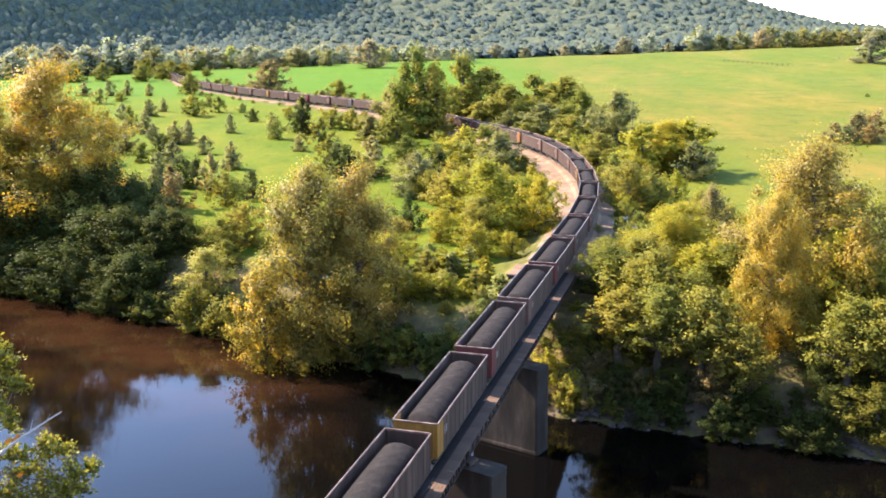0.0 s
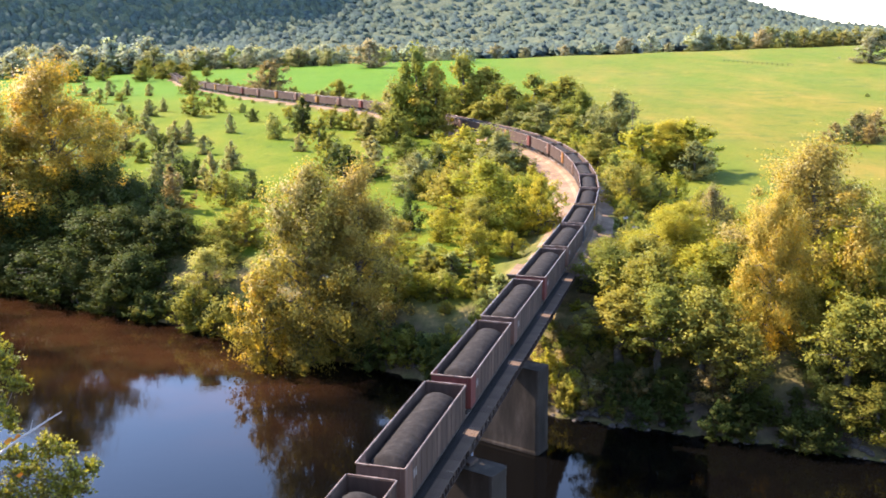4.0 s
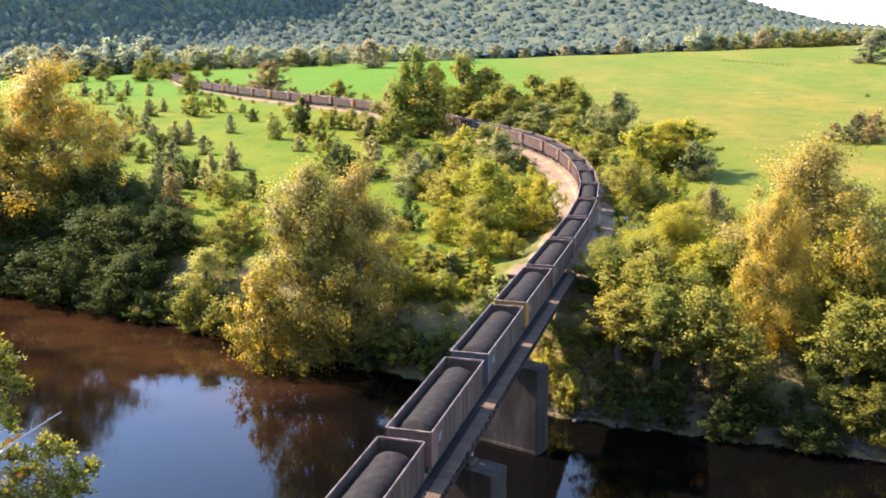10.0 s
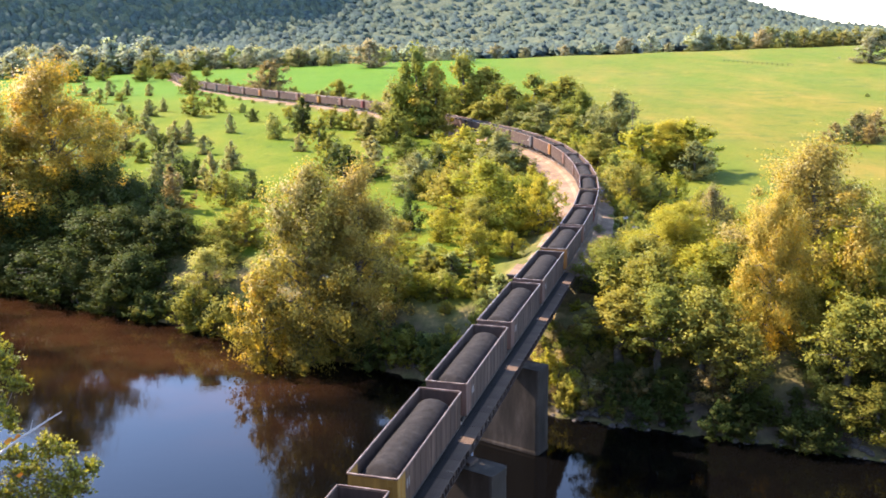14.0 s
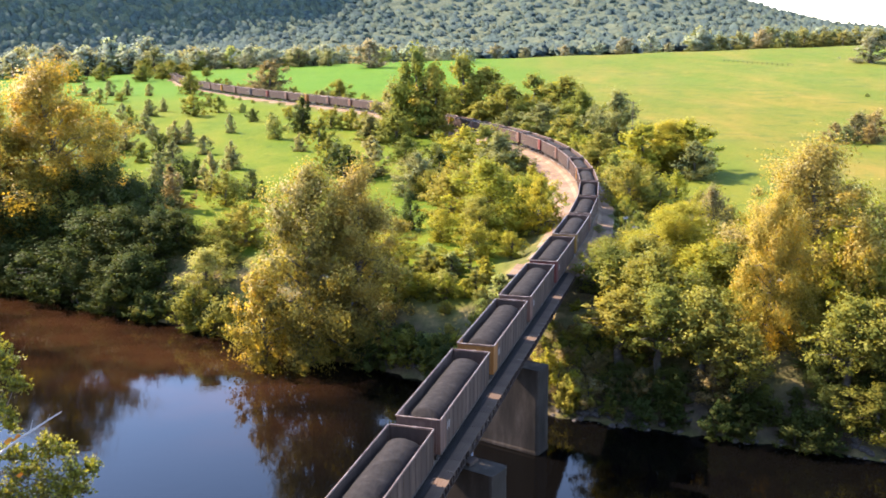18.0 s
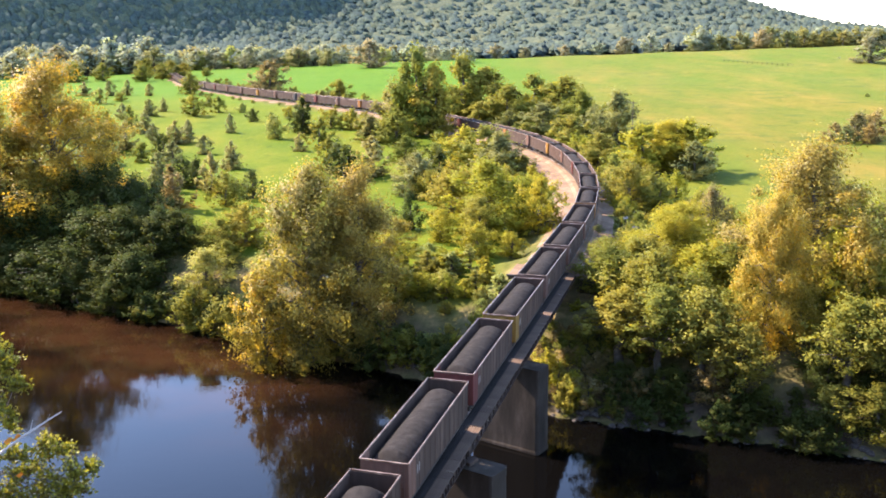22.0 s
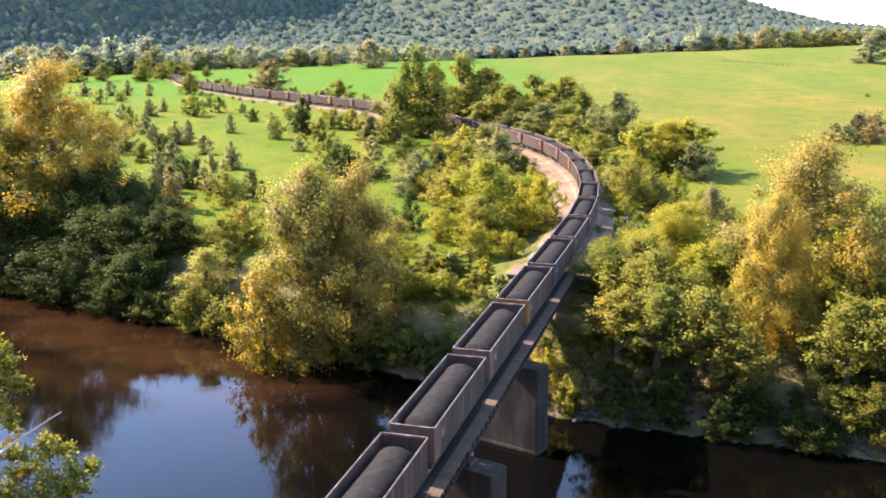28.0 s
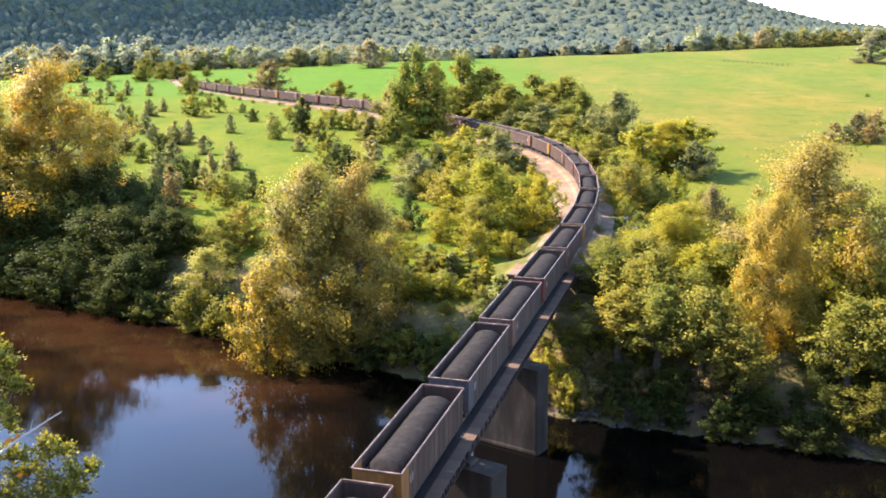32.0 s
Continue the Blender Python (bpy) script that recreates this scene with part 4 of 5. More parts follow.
EDGES = [
    (111.9,277,3.5,6.6,"rust"), (118.1,279,5.9,10.0,"rust"), (125.8,283,6.4,8.4,"rust"), (113.1,272,3.0,9.7,"grey"),
    (119.4,272,3.4,9.7,"rust"), (173.3,400,2.6,5.2,"pale"), (-116.5,452,9.4,9.1,"olive"), (-79.6,450,15.0,19.3,"rust"),
    (-42.8,405,8.7,16.9,"green"), (-49.3,400,4.9,9.5,"grey"), (-171.4,560,9.0,17.3,"green"), (-160.4,610,8.5,14.5,"olive"),
    (-144.1,600,6.2,17.8,"olive"), (-123.4,545,2.1,11.7,"green"), (-165.2,578,9.6,13.7,"green"), (-165.6,600,10.2,15.7,"olive"),
    (-159.6,590,7.2,12.6,"dark"), (-55.6,395,4.0,9.4,"pale"), (-18.9,350,9.9,8.3,"grey"),
]
BELT_WEST = [
    (-279.4,640,14.7,22.8,"haze"), (-268.3,650,12.3,19.3,"haze"), (-257.5,660,18.6,18.0,"rust"), (-235.1,650,18.1,19.3,"haze"),
    (-221.4,660,23.1,22.0,"pale"), (-206.3,650,16.6,17.8,"haze"), (-199.9,670,23.3,17.5,"pale"), (-190.9,690,12.0,20.5,"haze"),
    (-170.5,680,15.3,20.2,"haze"), (-156.8,680,16.4,19.4,"haze"), (-148.0,690,17.4,18.9,"lime"), (-135.4,690,18.2,19.7,"pale"),
    (-119.7,690,15.8,20.5,"haze"), (-110.4,700,11.7,20.8,"green"),
]
BELT_MIDDLE = [
    (-95.6,700,14.1,20.8,"haze"), (-85.8,720,18.5,18.8,"pale"), (-73.6,720,15.2,19.7,"haze"), (-61.3,720,13.6,17.1,"haze"),
    (-47.0,630,22.6,15.7,"rust"), (-36.1,710,14.6,19.4,"haze"), (-23.0,720,19.3,17.1,"haze"), (-5.9,740,15.3,22.0,"haze"),
    (19.4,740,13.2,22.0,"haze"), (40.2,735,18.2,26.2,"rust"), (61.2,735,15.8,20.1,"rust"), (90.6,735,17.4,30.6,"rust"),
    (115.7,735,19.1,17.5,"haze"),
]
BELT_EAST = [
    (133.4,730,23.2,17.4,"rust"), (152.9,730,25.6,14.8,"olive"), (168.0,735,19.1,17.5,"haze"), (205.4,735,24.8,17.5,"dark"),
    (219.9,735,27.2,20.1,"dark"), (233.3,725,28.9,28.4,"rust"), (255.3,735,28.0,17.5,"dark"), (269.6,740,28.9,19.4,"dark"),
    (284.5,740,27.2,19.4,"dark"), (299.2,740,27.6,19.4,"dark"), (314.0,740,27.2,19.4,"dark"), (326.5,740,28.0,19.4,"dark"),
    (242.6,560,25.9,16.6,"rust"), (192.3,740,19.8,17.6,"haze"),
]
MEADOW_FAR = [
    (-154.7,455.1,5.4,3.7,"cedar"), (-166.3,454.6,4.6,5.2,"cedar"), (-146.0,454.1,5.9,3.1,"cedar"), (-134.5,449.0,4.4,3.1,"cedar"),
    (-137.0,416.6,3.1,3.6,"green"), (-143.0,406.9,4.9,7.1,"pale"), (-93.5,390.4,2.8,2.9,"green"), (-105.7,369.4,3.6,2.6,"cedar"),
    (-84.4,366.8,4.4,4.3,"green"), (-75.6,366.3,1.9,5.5,"pale"), (-90.2,352.9,6.2,6.3,"green"), (-105.9,351.9,4.2,4.1,"cedar"),
    (-112.0,341.1,3.6,3.0,"cedar"), (-53.4,338.1,2.9,3.5,"green"), (-59.1,336.0,0.9,4.3,"dark"), (-65.5,333.9,2.3,3.1,"dark"),
    (-35.8,311.3,4.6,5.4,"green"),
]
MEADOW_MID = [
    (-99.3,309.7,5.1,3.2,"green"), (-29.1,309.2,4.3,5.0,"green"), (-108.8,308.6,4.1,6.1,"green"), (-92.6,302.4,3.4,4.0,"cedar"),
    (-65.3,298.5,3.4,2.4,"cedar"), (-43.1,298.4,8.4,6.3,"dark"), (-23.2,297.9,4.0,5.6,"green"), (-49.5,286.1,4.2,5.0,"pale"),
    (-84.3,282.4,2.0,3.3,"cedar"), (-72.9,277.9,3.6,3.1,"cedar"), (-15.2,277.9,5.1,7.5,"green"), (-75.3,273.2,3.7,4.5,"cedar"),
    (-33.8,265.5,5.5,5.3,"green"), (-86.4,263.9,4.5,3.7,"cedar"), (-38.6,259.8,1.5,2.6,"cedar"), (-89.2,258.2,5.0,6.0,"cedar"),
    (-62.5,253.2,1.8,3.1,"cedar"),
]
MEADOW_NEAR = [
    (-72.7,251.1,3.2,3.8,"dark"), (-75.8,242.3,1.3,4.8,"green"), (-67.3,240.3,1.5,3.9,"cedar"), (-49.8,227.5,3.3,3.6,"cedar"),
    (-27.1,226.4,4.3,4.3,"green"), (-16.2,218.2,5.1,5.9,"cedar"), (-22.4,216.6,4.7,5.6,"dark"), (-1.0,208.4,3.7,4.9,"dark"),
    (-54.6,202.8,2.7,4.3,"dark"), (-51.4,200.7,3.1,3.1,"dark"), (-58.2,197.1,4.2,4.2,"cedar"), (-47.0,195.1,4.3,3.5,"cedar"),
    (-5.0,192.4,4.7,5.2,"cedar"), (-37.7,189.9,1.9,4.0,"dark"), (-41.0,181.2,2.8,4.7,"green"), (-50.2,177.1,4.4,4.8,"rust"),
    (-5.4,158.2,2.9,3.8,"dark"),
]

for x, y, top, width, palette in PLANES:
    plant("plane", x, y, top, width * (1.14 if y < 170 else 0.98), palette, "on the river bank" if y < 200 else "beside the railway")
for x, y, top, width, palette in BANK:
    plant("round", x, y, top, width, palette, "at the water's edge")
for x, y, top, width, palette in CURVE:
    plant("round", x, y, top, width, palette, "beside the railway curve")
for x, y, top, width, palette in GAPS:
    plant("round", x, y, top, width, palette, "at the edge of the meadow")
for x, y, top, width, palette in BEHIND:
    plant("round", x, y, top, width, {"dark": "green", "green": "grey"}.get(palette, palette), "behind the railway curve")
for x, y, top, width, palette in RIGHT:
    plant("round", x, y, top, width, palette, "on the bank beside the bridge")
for x, back, top, width, palette in FRONT:
    plant("high", x, float(far_shore(x)) + back, top, width, palette, "leaning over the river")
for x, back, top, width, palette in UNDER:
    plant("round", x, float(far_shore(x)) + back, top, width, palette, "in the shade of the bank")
for x, y, top, width, palette in UPSTREAM:
    plant("plane" if top > 12 else "round", x, y, top, width, palette, "in the woods upstream")
for x, y, top, width, palette in EDGES:
    plant("round" if y > 350 else "bush", x, y, top, width, palette, "at the edge of the pasture")
for row in (MEADOW_FAR, MEADOW_MID, MEADOW_NEAR):
    for x, y, top, width, palette in row:
        upright = palette in ("cedar", "rust") or top > 8
        plant("cedar" if upright else "bush", x, y, top + 0.4, width * 1.38, palette, "standing in the meadow", "meadow shrubs")
# the far line swaps to paler palettes, mostly the one with painted haze
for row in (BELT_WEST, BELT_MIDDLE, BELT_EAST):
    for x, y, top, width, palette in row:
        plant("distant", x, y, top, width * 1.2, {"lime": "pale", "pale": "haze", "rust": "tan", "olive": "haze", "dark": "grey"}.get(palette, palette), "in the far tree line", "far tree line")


# undergrowth and woods between the trees above: corners of a patch, count, sizes, highest top, colours
def thicket(seed, kind, count, spot, sizes, ceiling, palettes, where):
    rnd = random.Random(seed)
    for _ in range(count):
        x, y = spot(rnd)
        width = rnd.uniform(*sizes)
        foot = float(ground_z(x, y))
        top = min(foot + width * rnd.uniform(*{"sapling": (1.6, 2.5), "cedar": (1.2, 1.8)}.get(kind, (0.7, 1.15))), ceiling + rnd.uniform(-1.5, 0))
        plant(kind, x, y, top, width, rnd.choice(palettes.split()), where)


def shore(a, b, near, far):
    def spot(rnd):
        x = rnd.uniform(a, b)
        return x, float(far_shore(x)) + rnd.uniform(near, far)
    return spot


def beside_track(a, b, near, far):
    def spot(rnd):
        p = on_track(rnd.uniform(a, b), rnd.uniform(near, far))
        return p.x, p.y
    return spot


# dark palettes along the banks put their shade into the leaf colour
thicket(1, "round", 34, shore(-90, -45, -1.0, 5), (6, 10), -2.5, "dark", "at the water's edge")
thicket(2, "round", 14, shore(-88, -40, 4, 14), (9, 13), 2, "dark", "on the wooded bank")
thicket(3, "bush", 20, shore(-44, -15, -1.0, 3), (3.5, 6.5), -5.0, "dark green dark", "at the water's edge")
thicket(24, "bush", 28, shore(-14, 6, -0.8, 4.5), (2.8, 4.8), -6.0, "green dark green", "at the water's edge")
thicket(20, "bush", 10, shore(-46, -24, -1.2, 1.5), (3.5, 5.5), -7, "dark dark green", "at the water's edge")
thicket(4, "bush", 16, shore(-30, 8, 9, 32), (3.5, 6), -1.5, "olive pale lime grey", "on the wooded bank")
thicket(19, "sapling", 20, shore(-11, 8, 9, 28), (2.4, 3.6), 0.0, "lime pale lime olive", "on the wooded bank")
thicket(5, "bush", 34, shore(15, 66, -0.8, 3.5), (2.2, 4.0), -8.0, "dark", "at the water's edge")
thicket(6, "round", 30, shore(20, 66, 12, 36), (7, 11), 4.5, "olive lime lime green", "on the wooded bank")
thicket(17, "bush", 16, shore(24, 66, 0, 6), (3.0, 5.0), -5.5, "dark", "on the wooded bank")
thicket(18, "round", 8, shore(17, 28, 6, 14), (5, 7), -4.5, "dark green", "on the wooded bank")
thicket(21, "bush", 32, shore(-13, 9, 3, 17), (1.0, 2.6), -2, "olive lime pale green tan", "on the wooded bank")
thicket(14, "bush", 18, shore(11, 24, 1, 16), (2.5, 4.5), -4, "olive green rust lime", "on the bridge embankment")
thicket(23, "bush", 30, shore(11, 19, 0.3, 8), (1.0, 2.3), -6, "rust olive tan green", "on the bridge embankment")
thicket(16, "bush", 18, shore(13, 20, 2, 13), (1.2, 2.4), -5, "rust rust olive", "on the bridge embankment")
thicket(7, "bush", 34, beside_track(100, 250, -22, -8), (4.5, 7.5), 2.0, "olive lime lime pale", "beside the railway curve")
thicket(8, "bush", 22, beside_track(95, 260, 8.5, 20), (5, 8), 3.5, "green olive lime", "behind the railway curve")
thicket(22, "bush", 28, beside_track(86, 175, 5.6, 10), (2.4, 4.8), 1.5, "olive lime green", "behind the railway curve")
thicket(9, "bush", 30, beside_track(255, 470, -16, -9), (3.0, 5.5), 1.0, "green olive lime grey", "beside the railway")
thicket(10, "bush", 22, beside_track(300, 520, 9, 16), (4, 8), 5, "green grey olive", "beside the railway")
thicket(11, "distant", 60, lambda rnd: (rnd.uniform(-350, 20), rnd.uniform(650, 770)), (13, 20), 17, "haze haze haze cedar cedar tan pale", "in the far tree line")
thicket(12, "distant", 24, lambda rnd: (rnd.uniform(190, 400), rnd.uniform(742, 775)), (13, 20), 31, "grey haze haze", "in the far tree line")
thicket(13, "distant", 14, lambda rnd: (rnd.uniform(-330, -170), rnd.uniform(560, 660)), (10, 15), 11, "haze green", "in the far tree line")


def build_forest():
    """The wooded mountain and the woods at its foot."""
    rnd = np.random.RandomState(8)
    n = 12500
    ys = 780 + 720 * rnd.rand(n) ** 1.15
    xs = (rnd.rand(n) * 2 - 1) * (ys * 0.50 + 40)
    # the steep side valley is wooded more closely
    xs = np.concatenate([xs, rnd.uniform(-540, -60, 4500)])
    ys = np.concatenate([ys, 930 + 0.42 * (xs[n:] + 230) + rnd.uniform(-20, 190, 4500)])
    keep = (xs > -170) | (ys > 865)
    xs, ys = xs[keep], ys[keep]
    zs = ground_z(xs, ys)
    # every crown is a lumpy dome of seven sides
    turn = np.arange(7) * 2 * math.pi / 7
    rings = [(0.52, 0.86), (0.90, 0.48), (1.0, 0.0), (0.72, -0.55)]
    dome = np.array([(0, 0, 1.0)] + [(r * math.cos(w + i * 0.45), r * math.sin(w + i * 0.45), h) for i, (r, h) in enumerate(rings) for w in turn])
    skin = [(0, 1 + j, 1 + (j + 1) % 7) for j in range(7)]
    for i in range(3):
        for j in range(7):
            p, q = 1 + 7 * i + j, 1 + 7 * i + (j + 1) % 7
            skin += [(p, p + 7, q + 7), (p, q + 7, q)]
    count = len(xs)
    size = (2.5 + 2.7 * rnd.rand(count) ** 1.5)[:, None, None]
    bumps = dome[None] * size * (1 + rnd.normal(0, 0.22, (count, len(dome), 1))) * np.array((1, 1, 1.15))
    bumps += np.stack([xs, ys, zs + rnd.uniform(4.2, 6.4, count)], -1)[:, None]
    crowns = bumps.reshape(-1, 3)
    hull = (np.array(skin)[None] + (np.arange(count) * len(dome))[:, None, None]).reshape(-1, 3)
    # the closed canopy between the crowns
    cx, cy = np.meshgrid(np.arange(-800, 801, 6.0), np.arange(800, 1520, 6.0))
    cx, cy = cx + rnd.normal(0, 1.6, cx.shape), cy + rnd.normal(0, 1.6, cy.shape)
    cz = ground_z(cx, cy) + 6.8 + rnd.normal(0, 0.8, cx.shape)
    cz = np.where((cx > -150) | (cy > 880), cz, cz - 30)
    wide = cx.shape[1]
    i = (np.arange(cx.shape[0] - 1)[:, None] * wide + np.arange(wide - 1)[None]).ravel() + len(crowns)
    roof_f = np.concatenate([np.stack([i, i + 1, i + wide + 1], -1), np.stack([i, i + wide + 1, i + wide], -1)])
    me = fast_mesh("mountain_forest", np.concatenate([crowns, np.stack([cx, cy, cz], -1).reshape(-1, 3)]), np.concatenate([hull, roof_f]), True)
    # foliage scatters light much as the whole slope does
    slope = np.stack([zs - ground_z(xs + 6, ys), zs - ground_z(xs, ys + 6), np.full(count, 6.0)], -1)
    slope /= np.linalg.norm(slope, axis=1)[:, None]
    soft = dome[None] * 0.5 + slope[:, None] * 0.9 + rnd.normal(0, 0.12, (count, len(dome), 3))
    rise = np.stack([-np.gradient(cz, axis=1) / 6, -np.gradient(cz, axis=0) / 6, np.ones_like(cz)], -1).reshape(-1, 3)
    every = np.concatenate([soft.reshape(-1, 3), rise])
    every /= np.linalg.norm(every, axis=1)[:, None]
    me.normals_split_custom_set_from_vertices(every.tolist())
    tagged(hung("mountain_forest", me, FOREST), "dense forest covering the mountain slope, bluish haze painted into its green", "forest", kind="stuff")


build_forest()


# ---- small things ----
def build_fence():
    """The pasture's old post-and-wire fence."""
    fence = tagged(new("pasture_fence"), "old post and wire fence across the pasture", "fence")
    ends = [Vector((168.0, 590.0, 0)), Vector((196.0, 552.0, 0))]
    post = bmesh.new()
    box(post, (-0.11, -0.11, -0.4), (0.11, 0.11, 1.45), 0.03)
    mesh = None
    last = None
    for k in range(15):
        p = ends[0].lerp(ends[1], k / 14)
        p.z = float(ground_z(p.x, p.y))
        if mesh is None:
            mesh = part("post", post, TIMBER, fence, m=Matrix.Translation(p)).data
        else:
            hung("post", mesh, TIMBER, fence, m=Matrix.Translation(p))
        if last is not None:
            for h in (0.7, 1.25):
                wv, wf = [], []
                tube(wv, wf, last + Vector((0, 0, h)), p + Vector((0, 0, h)), 0.03, 0.03, 4)
                hung("wire", fast_mesh("wire", wv, wf), TRUCK, fence)
        last = p


def build_marker(s, e, height, arm):
    """A trackside post with a pale board."""
    mark = tagged(new("trackside_post"), "thin dark post with a pale board beside the track", "post")
    mark.matrix_basis = track_pose(s, e, -0.95)
    pole = bmesh.new()
    box(pole, (-0.06, -0.06, -0.3), (0.06, 0.06, height), 0.01)
    part("pole", pole, TRUCK, mark)
    board = bmesh.new()
    box(board, (-arm, -0.09, height - 0.5), (arm, -0.06, height - 0.2), 0.01)
    part("board", board, LETTER, mark, "pale plain board")


def build_stones():
    """Stones along the waterline."""
    rnd = random.Random(5)
    shapes = []
    for k in range(4):
        bm = bmesh.new()
        bmesh.ops.create_icosphere(bm, subdivisions=2, radius=1.0)
        for v in bm.verts:
            v.co *= 1 + 0.5 * noise.noise(v.co * 1.3 + Vector((k * 9.1, 0, 0)))
            v.co.z *= 0.6
        me = bpy.data.meshes.new("stone")
        bm.to_mesh(me)
        bm.free()
        shapes.append(me)
    for k in range(110):
        x = rnd.choice((rnd.uniform(-75, 60), rnd.uniform(12, 45), rnd.uniform(12, 22)))
        y = float(far_shore(x)) + rnd.uniform(-0.6, 1.4)
        r = rnd.uniform(0.2, 0.6)
        ob = hung("stone", shapes[k % 4], STONE, None, m=Matrix.LocRotScale((x, y, max(float(ground_z(x, y)), WATER_Z - 0.15) + r * 0.2), Euler((0, 0, rnd.uniform(0, 6))), (r, r * rnd.uniform(0.6, 1), r)))
        tagged(ob, "grey weathered stone at the water's edge", "stone", "stones along the shore")


build_fence()
build_marker(108.0, 6.4, 3.4, 0.35)
build_marker(112.0, 7.6, 1.2, 0.8)
build_stones()


def build_pole():
    """A wooden utility pole between the trees behind the track."""
    x, y = 51.0, 262.0
    pole = tagged(new("utility_pole"), "weathered wooden utility pole with a crossarm", "pole")
    pole.matrix_basis = Matrix.Translation((x, y, float(ground_z(x, y))))
    v, fcs = [], []
    tube(v, fcs, (0, 0, -0.5), (0, 0, 13.3), 0.14, 0.09, 8)
    hung("shaft", fast_mesh("shaft", v, fcs, True), BARK, pole)
    arm = bmesh.new()
    box(arm, (-1.1, -0.06, 12.5), (1.1, 0.06, 12.65), 0.01)
    part("crossarm", arm, BARK, pole)


build_pole()


# ---- the tree on the bluff beside the camera ----
DEAD_WOOD = plain("dead_wood", [(0.3, (0.28, 0.25, 0.23)), (0.7, (0.55, 0.51, 0.47))], 6, 60, 0.85)
AUTUMN_LEAF = leaf_material("autumn", ((0.42, 0.15, 0.02), (0.5, 0.22, 0.02), 0.5, 0.3))

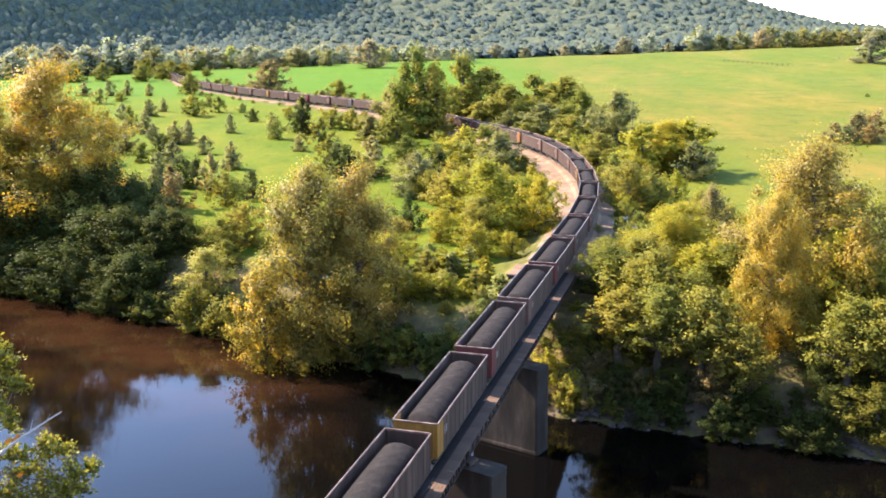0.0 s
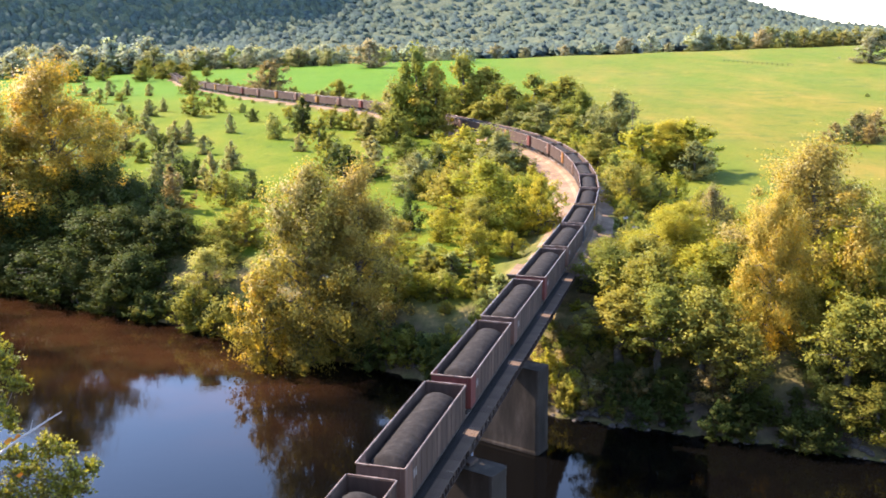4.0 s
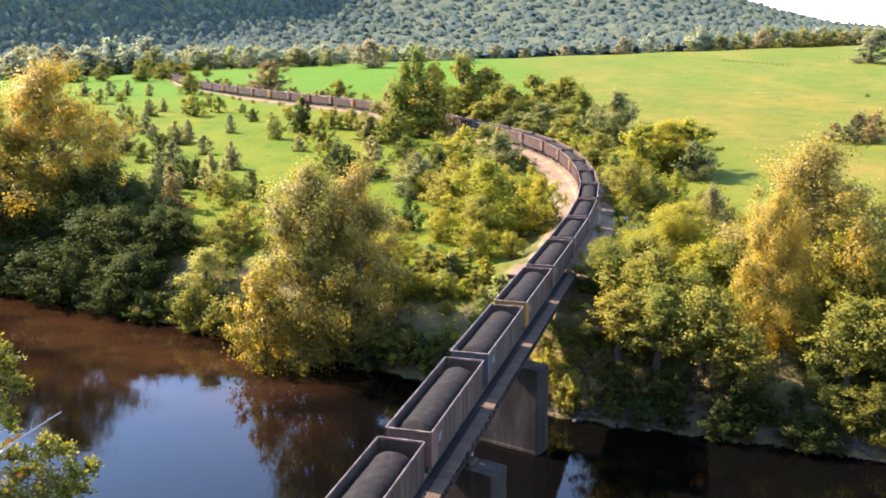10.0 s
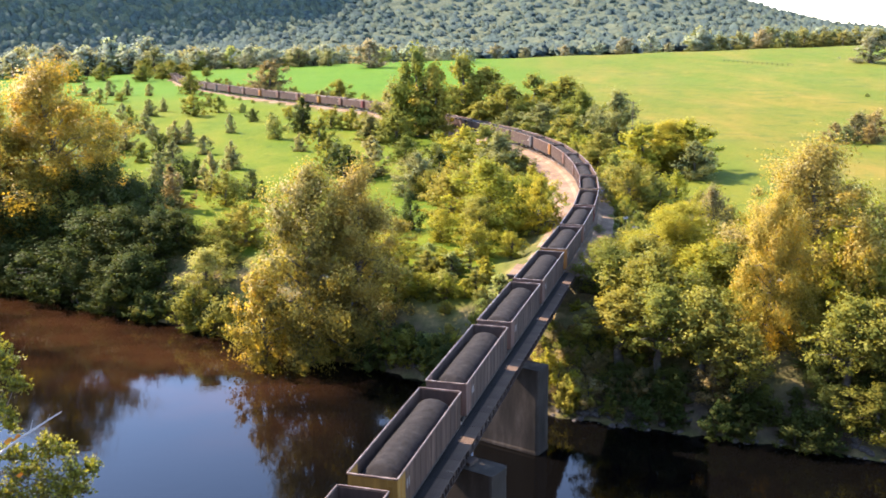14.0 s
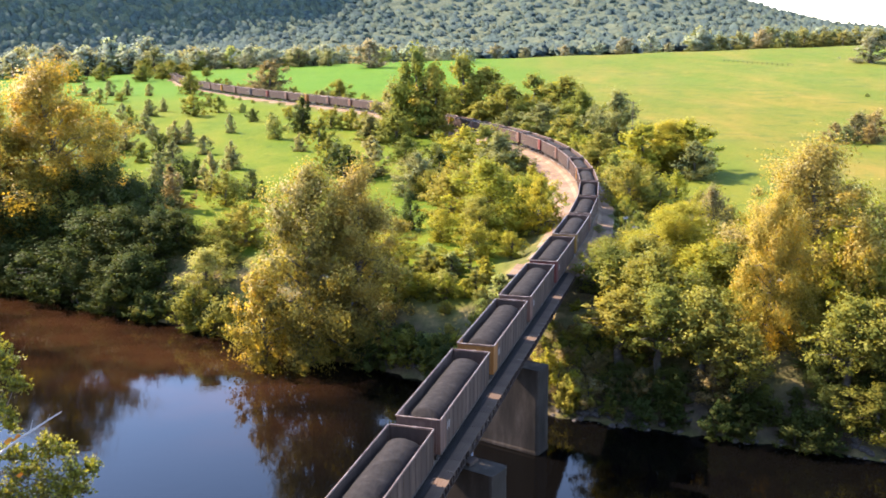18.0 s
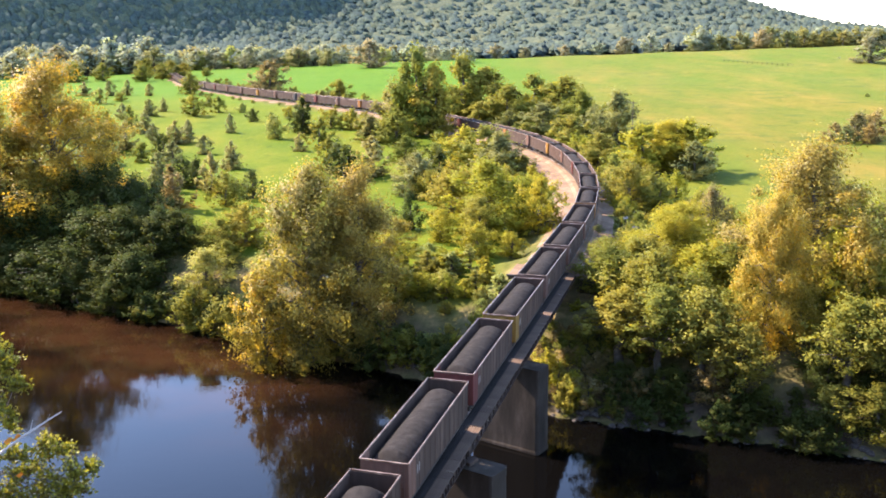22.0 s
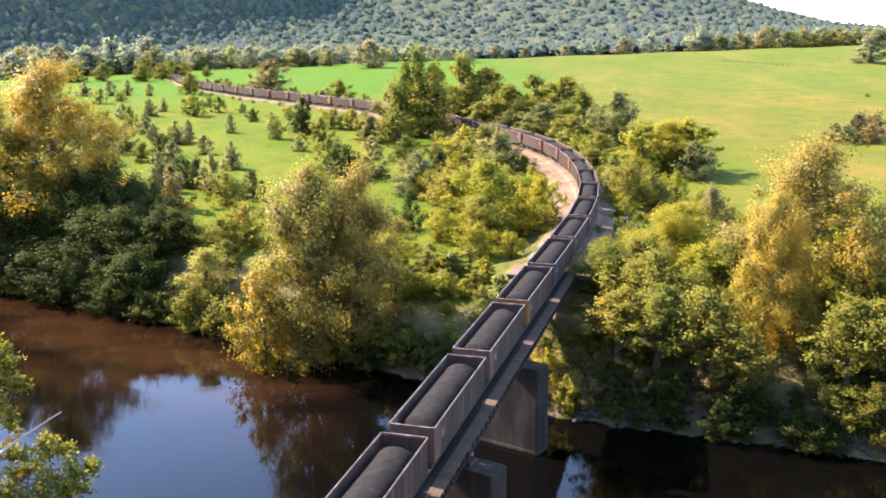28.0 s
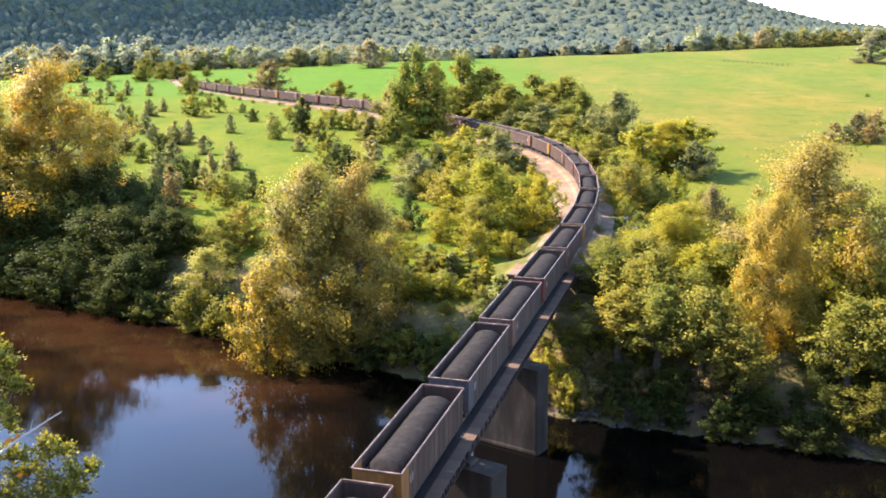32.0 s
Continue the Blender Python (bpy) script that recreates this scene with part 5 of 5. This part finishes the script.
def build_near_tree():
    rnd = np.random.RandomState(77)
    foot = Vector((-8.6, 14.6, float(ground_z(-8.6, 14.6)) - 0.2))
    tree = tagged(new("bluff_tree"), "small tree on the bluff with yellowish green leaves", "tree")
    tree.matrix_basis = Matrix.Translation(foot)
    local = lambda x, y, z: np.array((x, y, z)) - np.array(foot)
    wood_v, wood_f = [], []
    knots = [np.zeros(3), local(-8.5, 14.4, 12), local(-8.2, 14.2, 20), local(-7.7, 14.0, 23.4), local(-7.4, 14.0, 25.2)]
    for a, b, ra, rb in zip(knots, knots[1:], (0.2, 0.16, 0.11, 0.06), (0.16, 0.11, 0.06, 0.02)):
        tube(wood_v, wood_f, a, b, ra, rb, 8)
    sprays = [(-6.85, 24.70, 0.24), (-6.66, 24.52, 0.22), (-6.82, 24.25, 0.26), (-6.62, 24.05, 0.20), (-6.85, 23.80, 0.24), (-6.72, 23.52, 0.20),
              (-6.26, 23.14, 0.20), (-6.05, 23.00, 0.21), (-5.78, 22.82, 0.22), (-5.54, 22.70, 0.17), (-6.34, 22.76, 0.26), (-6.00, 22.56, 0.26),
              (-6.72, 22.60, 0.28), (-5.70, 22.42, 0.20), (-6.60, 23.02, 0.20), (-6.30, 22.32, 0.27), (-5.92, 22.24, 0.26), (-6.85, 22.24, 0.32), (-7.1, 23.0, 0.4), (-7.2, 24.2, 0.45), (-7.1, 22.3, 0.4)]
    leaf_v = []
    for x, z, r in sprays:
        c = local(x, 14.0 + rnd.uniform(-0.15, 0.15), z)
        start = knots[2] + (knots[3] - knots[2]) * rnd.uniform(0.2, 0.9)
        mid = (start + c) / 2 + np.array((0, 0, 0.12))
        tube(wood_v, wood_f, start, mid, 0.02, 0.012, 5)
        tube(wood_v, wood_f, mid, c, 0.012, 0.004, 5)
        shoots = [rnd.normal(0, 1, 3) * np.array((1, 0.8, 0.9)) + np.array((0.25, 0, 0.45)) for _ in range(9)]
        for shoot in shoots:
            shoot /= np.linalg.norm(shoot)
            tube(wood_v, wood_f, c, c + shoot * r * 1.05, 0.005, 0.002, 4)
        for k in range(int(190 + 3200 * r * r)):
            along = shoots[k % 9] * r * rnd.uniform(0.15, 1.2)
            p = c + along + rnd.normal(0, 0.2 * r, 3)
            nrm = rnd.normal(0, 0.65, 3) + np.array((-0.2, 0.1, 0.6))
            nrm /= np.linalg.norm(nrm)
            side = np.cross(nrm, rnd.normal(0, 1, 3))
            side /= np.linalg.norm(side)
            other = np.cross(nrm, side)
            k = rnd.uniform(0.04, 0.082)
            leaf_v += [p - side * k * 0.5, p - other * k * 0.34 + nrm * k * 0.1, p + side * k * 0.5, p + other * k * 0.34 + nrm * k * 0.1]
    twig = [local(-7.1, 13.7, 22.9), local(-6.4, 13.7, 23.42), local(-5.75, 13.7, 23.84)]
    twig_v, twig_f = [], []
    tube(twig_v, twig_f, twig[0], twig[1], 0.024, 0.019, 6)
    tube(twig_v, twig_f, twig[1], twig[2], 0.019, 0.008, 6)
    tube(twig_v, twig_f, local(-6.25, 13.7, 23.52), local(-6.20, 13.7, 23.70), 0.006, 0.003, 5)
    tube(twig_v, twig_f, local(-5.98, 13.7, 23.69), local(-5.93, 13.7, 23.80), 0.005, 0.002, 5)
    hung("bare_twig", fast_mesh("bare_twig", twig_v, twig_f, True), DEAD_WOOD, tree, "bare grey dead twig")
    hung("trunk", fast_mesh("trunk", wood_v, wood_f, True), PALE_BARK, tree)
    for x, z, k in ((-6.62, 23.34, 0.15), (-6.52, 23.36, 0.10), (-6.47, 23.42, 0.10), (-6.50, 22.78, 0.12)):
        c = local(x, 13.75, z)
        leaf = fast_mesh("autumn_leaf", [c + np.array(d) * k for d in ((-0.5, 0, -0.1), (-0.1, -0.25, -0.32), (0.5, 0, 0.1), (0.05, 0.2, 0.34))], [(0, 1, 2, 3)])
        hung("autumn_leaf", leaf, AUTUMN_LEAF, tree, "single orange autumn leaf")
    hung("crown", fast_mesh("crown", leaf_v, np.arange(len(leaf_v)).reshape(-1, 4)), LEAVES["bluff"], tree)


build_near_tree()


# ---- what moves ----
def motions():
    for k, car in train:
        walk(car, [(t * 0.5, car_pose(k, t * 0.5)) for t in range(int(SECONDS * 2) + 1)])


motions()
